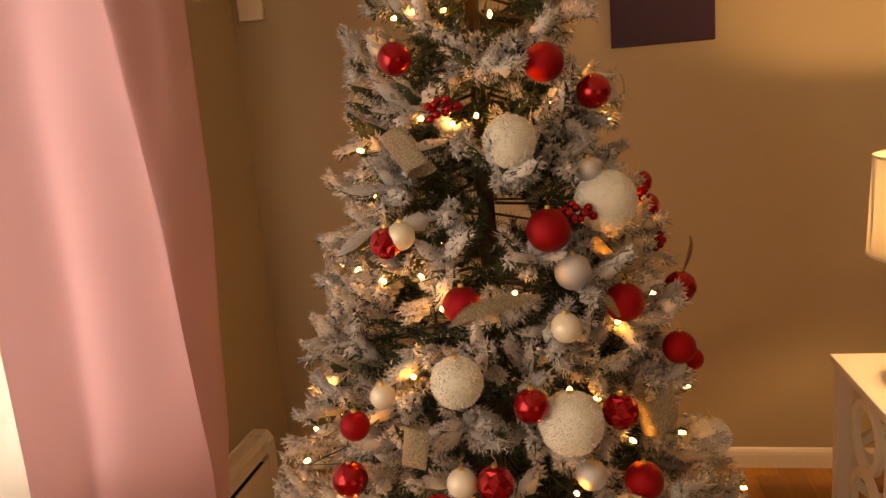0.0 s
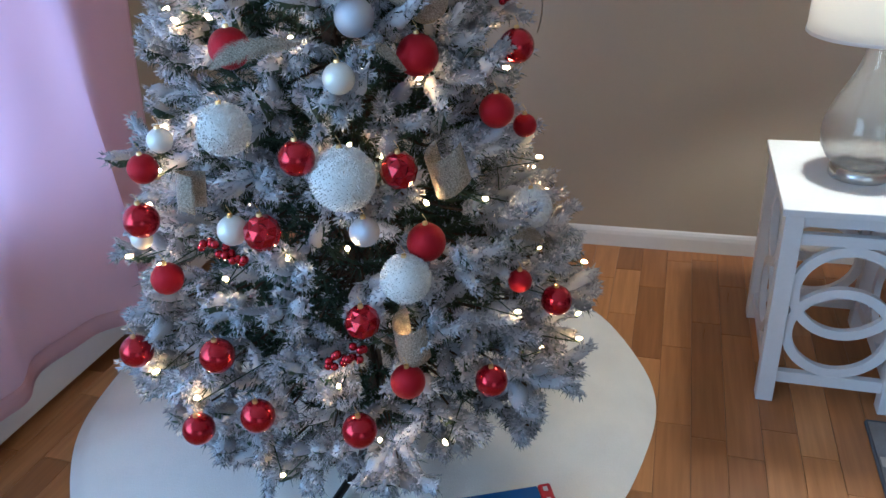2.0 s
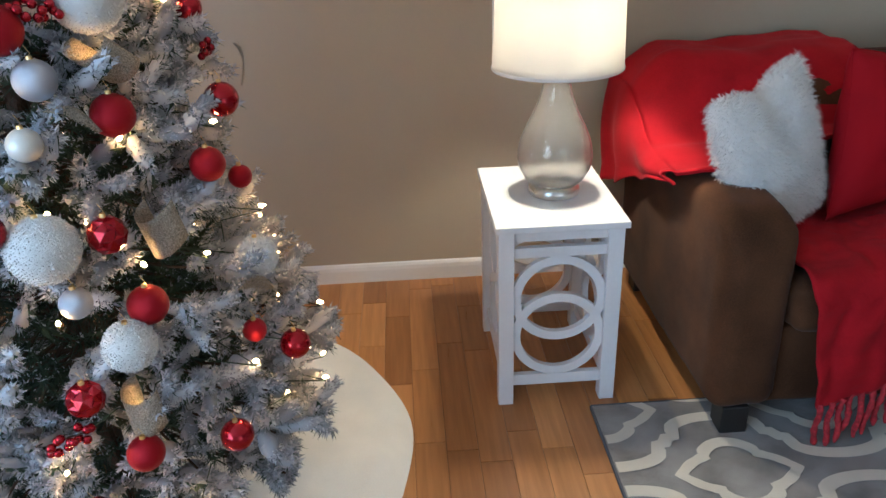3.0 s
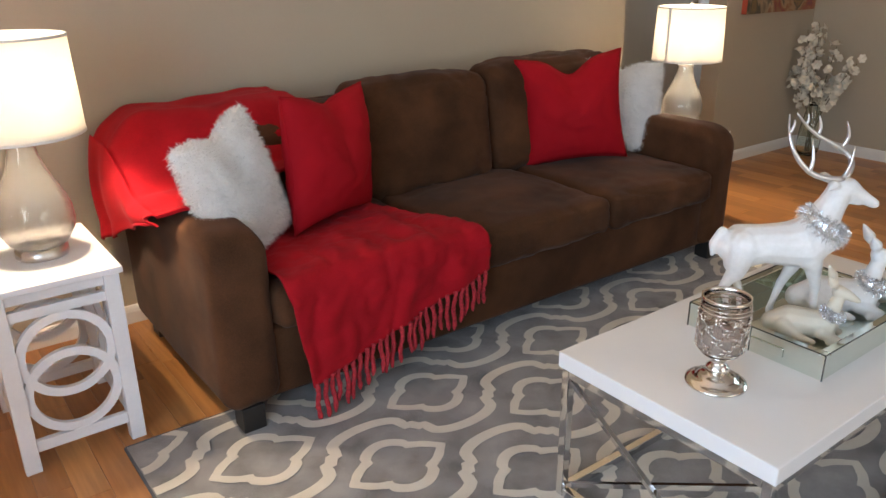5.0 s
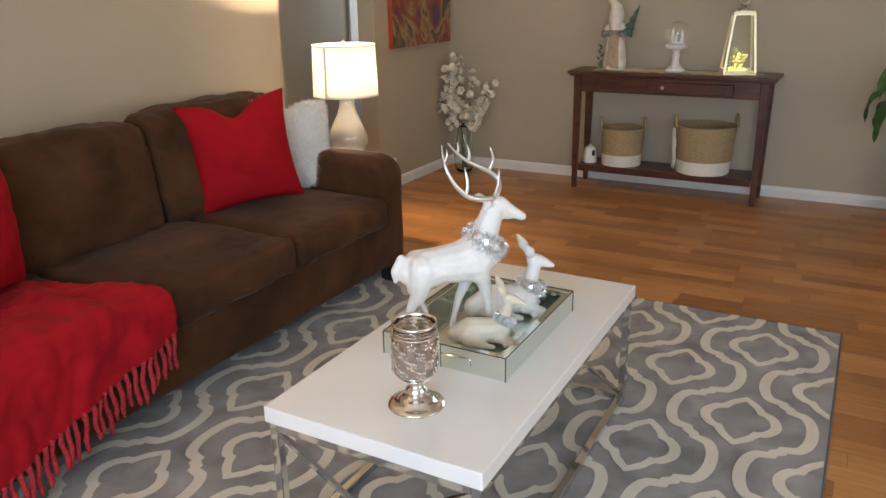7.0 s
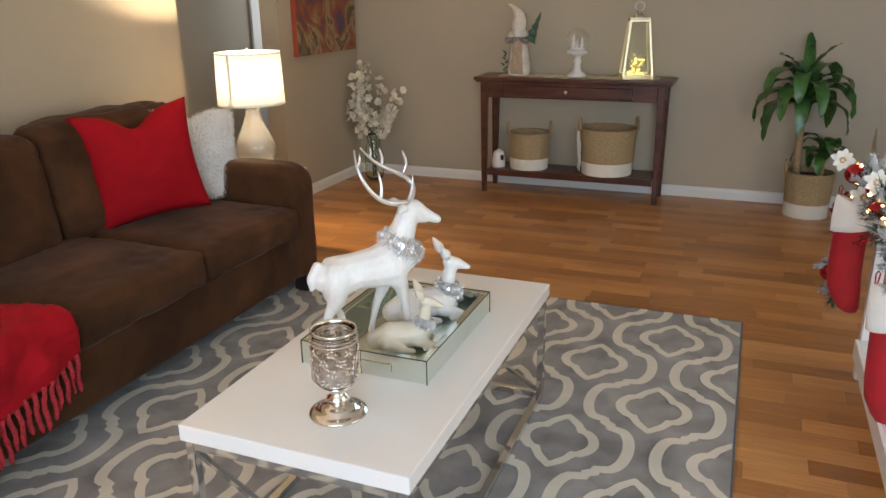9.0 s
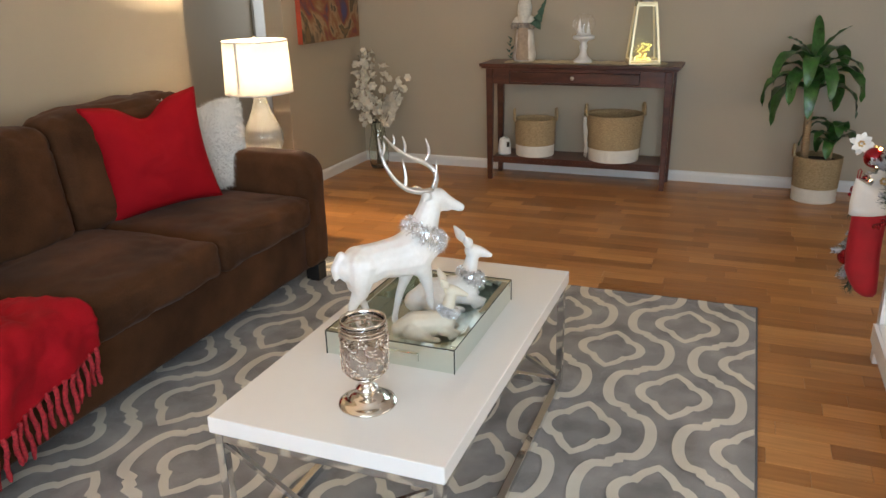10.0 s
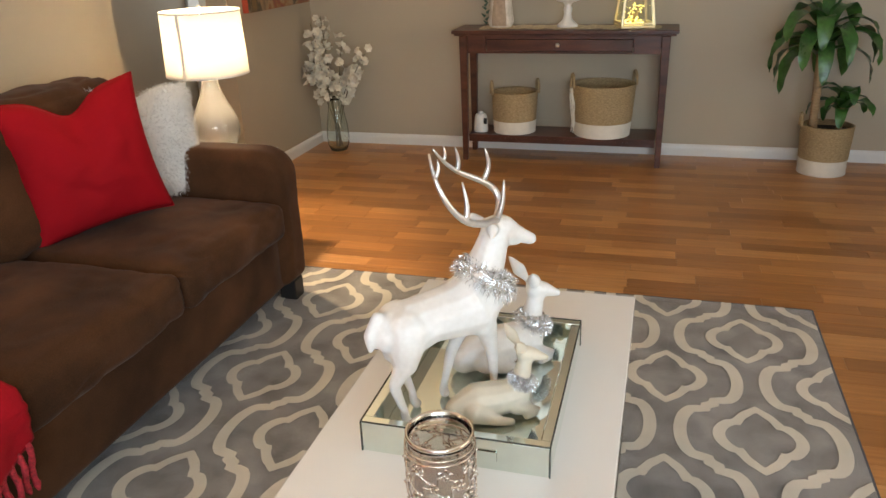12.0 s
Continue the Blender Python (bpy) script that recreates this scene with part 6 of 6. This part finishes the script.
def abstract_paint():
    m = bpy.data.materials.new("abstract_paint")
    m.use_nodes = True
    n, l = m.node_tree.nodes, m.node_tree.links
    p = n["Principled BSDF"]
    co, noi = n.new("ShaderNodeTexCoord"), n.new("ShaderNodeTexNoise")
    noi.inputs["Scale"].default_value, noi.inputs["Detail"].default_value, noi.inputs["Distortion"].default_value = 2.6, 5, 1.6
    l.new(co.outputs["Object"], noi.inputs["Vector"])
    ramp = n.new("ShaderNodeValToRGB")
    e = ramp.color_ramp.elements
    e[0].position, e[0].color = 0.28, (0.05, 0.06, 0.20, 1)
    e[1].position, e[1].color = 0.78, (0.05, 0.06, 0.22, 1)
    for q, c in ((0.37, (0.10, 0.05, 0.08)), (0.43, (0.24, 0.05, 0.03)), (0.48, (0.26, 0.13, 0.05)), (0.53, (0.36, 0.24, 0.14)), (0.57, (0.06, 0.05, 0.03)), (0.63, (0.20, 0.12, 0.04)), (0.70, (0.10, 0.04, 0.05))):
        x = e.new(q)
        x.color = (*c, 1)
    l.new(noi.outputs[0], ramp.inputs[0])
    l.new(ramp.outputs[0], p.inputs["Base Color"])
    p.inputs["Roughness"].default_value = 0.45
    b = n.new("ShaderNodeBump")
    b.inputs["Strength"].default_value, b.inputs["Distance"].default_value = 0.3, 0.002
    l.new(noi.outputs[0], b.inputs["Height"])
    l.new(b.outputs[0], p.inputs["Normal"])
    return m


t = thing("canvas_painting", "abstract canvas painting in orange, brown and blue", "painting", m=pose(6.07, NORTH - 0.001, 1.03))
part("painted_face", box(-0.43, 0.43, -0.042, -0.040, 0.001, 0.799), abstract_paint(), t)
part("canvas_edge", box(-0.43, 0.43, -0.0395, 0.0, 0, 0.80, 0.002), mat("red_orange_edge", (0.36, 0.06, 0.03), 0.6, vary=0.2), t, "red-orange painted edge")
t = thing("wall_hanging", "dark purple canvas hanging on the wall", "wall art", m=pose(0.50, NORTH - 0.001, 1.585))
part("canvas", box(-0.172, 0.172, -0.026, 0.0, 0, 0.42, 0.003), mat("deep_purple_cloth", (0.030, 0.012, 0.040), 0.7, vary=0.2, scale=30, fine=400, bump=0.3), t)
part("stretcher", box(-0.165, 0.165, -0.002, 0.0008, 0.006, 0.414), M["bark"], t)
t = tagged(new("wall_control"), "small white plastic control box on the wall", "thermostat", kind="structure")
part("box_body", box(-1.03, -0.935, NORTH - 0.028, NORTH - 0.001, 1.805, 1.93, 0.004), M["trim"], t)
structure("door_casing", box(6.70, 6.85, NORTH + 1.075, NORTH + 1.098, 0, 2.08, 0.003), M["trim"], "white painted door casing in the hallway", "trim")
baseboard(4.47, 6.69, 0, NORTH + 1.1, "s")

# ---------------------------------------------------------------- white bench with garland and stockings


def bench():
    t = thing("white_bench", "white painted bench table with a lower shelf", "bench", m=pose(0, 0, 0))
    x0, x1, y0, y1, h = 2.75, 3.97, -0.93, -0.575, 0.70
    part("tabletop", box(x0, x1, y0, y1, h - 0.03, h, 0.004), M["white"], t)
    for x in (x0 + 0.03, x1 - 0.05):
        for y in (y0 + 0.03, y1 - 0.045):
            part("leg", box(x - 0.025, x + 0.025, y - 0.02, y + 0.02, 0, h - 0.031, 0.003), M["white"], t)
    part("lower_shelf", box(x0 + 0.06, x1 - 0.08, y0 + 0.02, y1 - 0.02, 0.14, 0.17, 0.003), M["white"], t)
    part("shelf_lip", box(x0 + 0.06, x1 - 0.08, y1 - 0.019, y1 - 0.005, 0.10, 0.172, 0.002), M["white"], t)


bench()


def stocking(label, m):
    """Its origin is the hanging loop; it hangs in its x-z plane, toe towards +x."""
    t = thing("christmas_stocking", label, "stocking", "red stockings", m)
    # centre line from the cuff down to the toe, with half widths
    line = [(0.0, -0.10, 0.060), (0.0, -0.17, 0.060), (0.002, -0.24, 0.060), (0.006, -0.31, 0.061), (0.014, -0.37, 0.060), (0.030, -0.42, 0.052), (0.045, -0.455, 0.040), (0.054, -0.475, 0.022)]
    bm, rows = bmesh.new(), []
    for i, (x, z, w) in enumerate(line):
        rows.append([bm.verts.new((x + w * math.cos(a) + wave((a, z * 6, 2), 1.5, 0.004), 0.55 * w * math.sin(a) + wave((a, z * 9, 5), 2.0, 0.006), z)) for a in (2 * math.pi * k / 20 for k in range(20))])
    for a, b in zip(rows, rows[1:]):
        for k in range(20):
            bm.faces.new((a[k], b[k], b[(k + 1) % 20], a[(k + 1) % 20]))
    bm.faces.new(rows[-1][::-1])
    bmesh.ops.recalc_face_normals(bm, faces=bm.faces[:])
    part("foot_and_leg", bm, M["plush_red"], t, smooth=True)
    # cuff: an open slanted band, higher on the loop's side
    bm, rows = bmesh.new(), []
    for g, lift in ((1.0, 0.0), (1.05, 0.3), (1.05, 0.7), (1.0, 1.0), (0.86, 1.0), (0.84, 0.75)):
        rows.append([bm.verts.new((0.074 * g * math.cos(a), 0.046 * g * math.sin(a), -0.145 + lift * (0.098 - 0.028 * math.cos(a)) + 0.012 * math.cos(a) * (1 - lift) + wave((a * 2, lift * 3, 1), 2.0, 0.003))) for a in (2 * math.pi * k / 24 for k in range(24))])
    for a, b in zip(rows, rows[1:]):
        for k in range(24):
            bm.faces.new((a[k], b[k], b[(k + 1) % 24], a[(k + 1) % 24]))
    bmesh.ops.recalc_face_normals(bm, faces=bm.faces[:])
    cuff = part("cuff", bm, M["skirt"], t, "white plush cuff", True)
    mod = cuff.modifiers.new("thickness", "SOLIDIFY")
    mod.thickness, mod.offset = 0.008, -1
    part("loop", tube([(-0.064, 0, -0.02), (-0.060, 0, 0.010), (-0.066, 0, 0.018), (-0.072, 0, 0.010), (-0.070, 0, -0.02)], 0.002, 6), M["plush_red"], t)


M["plush_red"] = mat("red_plush", (0.36, 0.006, 0.012), 0.85, vary=0.2, scale=12, fine=220, bump=0.5, dist=0.003, sheen=0.1)
stocking("red plush christmas stocking with white cuff hanging from the garland", pose(3.955, -0.525, 0.730, 0, 3, -82))
stocking("red plush christmas stocking with white cuff on the bench front", pose(3.27, -0.582, 0.640, 0, 0, -78) @ Matrix.Scale(1.06, 4))


M["garland_bulb"] = mat("warm_garland_bulb", (1.0, 0.55, 0.20), 0.4, emit=18, bump=0, vary=0.0)


def garland():
    t = thing("garland", "flocked garland with berries and lights along the bench edge", "garland", m=pose(0, 0, 0))
    line = [Vector((2.8 + 1.18 * k / 22, -0.575 + 0.018 * math.sin(k), 0.750 + 0.02 * math.sin(k * 1.3))) for k in range(23)]
    line += [Vector((4.02, -0.54, 0.68)), Vector((4.04, -0.51, 0.55)), Vector((4.05, -0.505, 0.42)), Vector((4.05, -0.51, 0.30))]
    part("cord", tube(line, 0.006, 6), M["bark"], t)
    rng = random.Random(44)
    spec = []
    for a, b in zip(line, line[1:]):
        for k in range(12):
            p = a.lerp(b, rng.random())
            d = Vector((rng.uniform(-1, 1), rng.uniform(-0.6, 0.8), rng.uniform(-0.6, 1.3)))
            if b.z < 0.7:
                d = Vector((rng.uniform(-0.6, 0.6), rng.uniform(-0.6, 0.7), rng.uniform(-1.2, 0.2)))
            spec.append((tuple(p), tuple(d), rng.uniform(0.06, 0.11), 0.62 if k % 2 else 0.25))
    ob = needle_mesh("needles", spec, 9, t, per=150)
    ob["kind"] = "stuff"
    for k in range(24):
        p = line[rng.randrange(8, 24)] + Vector((rng.uniform(-0.04, 0.04), rng.uniform(0.01, 0.07), rng.uniform(-0.02, 0.09)))
        bm = bmesh.new()
        bmesh.ops.create_icosphere(bm, subdivisions=1, radius=0.006, matrix=Matrix.Translation(p))
        part("bulb", bm, M["garland_bulb"], t, smooth=True)


garland()


def free_ball(label, material, p, r):
    t = thing("bauble", label, "ornament", "garland baubles", Matrix.Translation(p))
    bm = bmesh.new()
    bmesh.ops.create_uvsphere(bm, u_segments=24, v_segments=14, radius=r)
    part("ball", bm, material, t, smooth=True)
    part("cap", lathe([(0.0, r + 0.008), (0.0065, r + 0.007), (0.0075, r - 0.001)], 12), M["gold"], t, "gold cap")


for p, r in (((3.95, -0.500, 0.795), 0.038), ((3.72, -0.54, 0.80), 0.034), ((4.05, -0.475, 0.375), 0.034), ((3.55, -0.53, 0.76), 0.034)):
    free_ball("shiny red bauble in the flocked garland", M["red_shiny"], p, r)
berry_spray(pose(4.05, -0.475, 0.66, 0, 60, 80), 0.05, "spray of red berries at the garland's end", 3)
berry_spray(pose(3.74, -0.545, 0.615, 0, 20, 80), 0.05, "spray of red berries above the stocking", 7)


def poinsettia(m, seed):
    t = thing("poinsettia", "white glitter poinsettia flower in the garland", "flower", "white poinsettias", m)
    rng = random.Random(seed)
    for k in range(9):
        bm = bmesh.new()
        blade(bm, (0, 0, 0), 2 * math.pi * k / 9 * (1 if k < 5 else 1.07), 0.35 + 0.35 * (k % 2), 0.046, 0.013, 0.6, 6, 0.25)
        part("petal", bm, M["skirt"], t, smooth=True)
    bm = bmesh.new()
    for k in range(6):
        bmesh.ops.create_icosphere(bm, subdivisions=1, radius=0.005, matrix=Matrix.Translation((0.009 * math.cos(k), 0.009 * math.sin(k), 0.008)))
    part("centre", bm, M["gold"], t)


poinsettia(look((3.84, -0.525, 0.735), (6.0, -0.8, 0.3)) @ Matrix.Scale(1.15, 4), 1)
poinsettia(look((3.99, -0.455, 0.835), (6.0, -0.5, 0.3)), 2)
poinsettia(look((3.62, -0.525, 0.84), (6.0, -0.9, 0.3)), 3)
glitter_leaf(pose(3.93, -0.545, 0.88, 0, -78, 20), 0.085, 8)

# ---------------------------------------------------------------- laminate strips of the floor


def strip_mat(name, source):
    m = bpy.data.materials.new(name)
    m.use_nodes = True
    n, l = m.node_tree.nodes, m.node_tree.links
    p = n["Principled BSDF"]
    if source == "object":
        rnd = n.new("ShaderNodeObjectInfo").outputs["Random"]
    else:
        rnd = n.new("ShaderNodeNewGeometry").outputs["Random Per Island"]
    ramp = n.new("ShaderNodeValToRGB")
    e = ramp.color_ramp.elements
    e[0].color, e[1].color = (0.30, 0.128, 0.040, 1), (0.58, 0.290, 0.106, 1)
    mid = e.new(0.5)
    mid.color = (0.44, 0.200, 0.066, 1)
    l.new(rnd, ramp.inputs[0])
    co, mp, grain = n.new("ShaderNodeTexCoord"), n.new("ShaderNodeMapping"), n.new("ShaderNodeTexNoise")
    mp.inputs["Scale"].default_value = (60, 3.5, 1)
    off = n.new("ShaderNodeCombineXYZ")
    mul = n.new("ShaderNodeMath")
    mul.operation = "MULTIPLY"
    mul.inputs[1].default_value = 37.0
    l.new(rnd, mul.inputs[0])
    l.new(mul.outputs[0], off.inputs[0])
    l.new(mul.outputs[0], off.inputs[1])
    l.new(co.outputs["Object"], mp.inputs[0])
    l.new(off.outputs[0], mp.inputs["Location"])
    l.new(mp.outputs[0], grain.inputs["Vector"])
    grain.inputs["Scale"].default_value, grain.inputs["Detail"].default_value = 1.0, 5
    mix = n.new("ShaderNodeMix")
    mix.data_type, mix.blend_type = "RGBA", "MULTIPLY"
    gr = n.new("ShaderNodeValToRGB")
    gr.color_ramp.elements[0].position, gr.color_ramp.elements[1].position = 0.35, 0.7
    gr.color_ramp.elements[0].color, gr.color_ramp.elements[1].color = (0.76, 0.70, 0.63, 1), (1.08, 1.05, 1.0, 1)
    l.new(grain.outputs[0], gr.inputs[0])
    mix.inputs[0].default_value = 0.8
    l.new(ramp.outputs[0], mix.inputs[6])
    l.new(gr.outputs[0], mix.inputs[7])
    l.new(mix.outputs[2], p.inputs["Base Color"])
    rr = n.new("ShaderNodeMapRange")
    rr.inputs[3].default_value, rr.inputs[4].default_value = 0.24, 0.36
    l.new(grain.outputs[0], rr.inputs[0])
    l.new(rr.outputs[0], p.inputs["Roughness"])
    b = n.new("ShaderNodeBump")
    b.inputs["Strength"].default_value, b.inputs["Distance"].default_value = 0.06, 0.0006
    l.new(grain.outputs[0], b.inputs["Height"])
    l.new(b.outputs[0], p.inputs["Normal"])
    return m


def planks():
    floor = bpy.data.objects["floor"]
    near, far = strip_mat("laminate_strip", "object"), strip_mat("laminate_strip_far", "island")
    w, gap, e = 0.088, 0.0005, 0.0012
    shared = {}
    rest = bmesh.new()
    rng = random.Random(77)

    def piece(bm, x0, x1, y0, y1):
        lo = [bm.verts.new((x, y, -0.006)) for x, y in ((x0, y0), (x1, y0), (x1, y1), (x0, y1))]
        mid = [bm.verts.new((v.co.x, v.co.y, -e * 0.6)) for v in lo]
        hi = [bm.verts.new((x, y, 0)) for x, y in ((x0 + e, y0 + e), (x1 - e, y0 + e), (x1 - e, y1 - e), (x0 + e, y1 - e))]
        for a, b in ((lo, mid), (mid, hi)):
            for i in range(4):
                bm.faces.new((a[i], a[(i + 1) % 4], b[(i + 1) % 4], b[i]))
        bm.faces.new(hi)

    count = 0
    x = WEST + 0.002
    while x < EAST + 0.9:
        y = SOUTH - rng.uniform(0, 0.4)
        while y < NORTH + 1.1:
            L = rng.choice((0.30, 0.36, 0.42, 0.48, 0.55))
            cx, cy = x + w / 2, y + L / 2
            inside = cx < EAST - 0.01 or cy > NORTH + 0.2
            close = (0.55 < cx < 1.65 and 1.55 < cy < 2.9) or (4.2 < cx < 6.3 and -0.5 < cy < 2.5)
            if inside and close and count < 298:
                if L not in shared:
                    bm = bmesh.new()
                    piece(bm, -w / 2 + gap, w / 2 - gap, -L / 2 + gap, L / 2 - gap)
                    shared[L] = bpy.data.meshes.new("plank")
                    bm.to_mesh(shared[L])
                    bm.free()
                    shared[L].materials.append(near)
                ob = new("plank", shared[L])
                ob.parent = floor
                ob.location = (cx, cy, 0)
                count += 1
            elif inside:
                piece(rest, x + gap, x + w - gap, y + gap, y + L - gap)
            y += L
        x += w
    ob = part("plank_field", rest, far, floor, "warm brown laminate strips")
    ob["kind"] = "stuff"


planks()
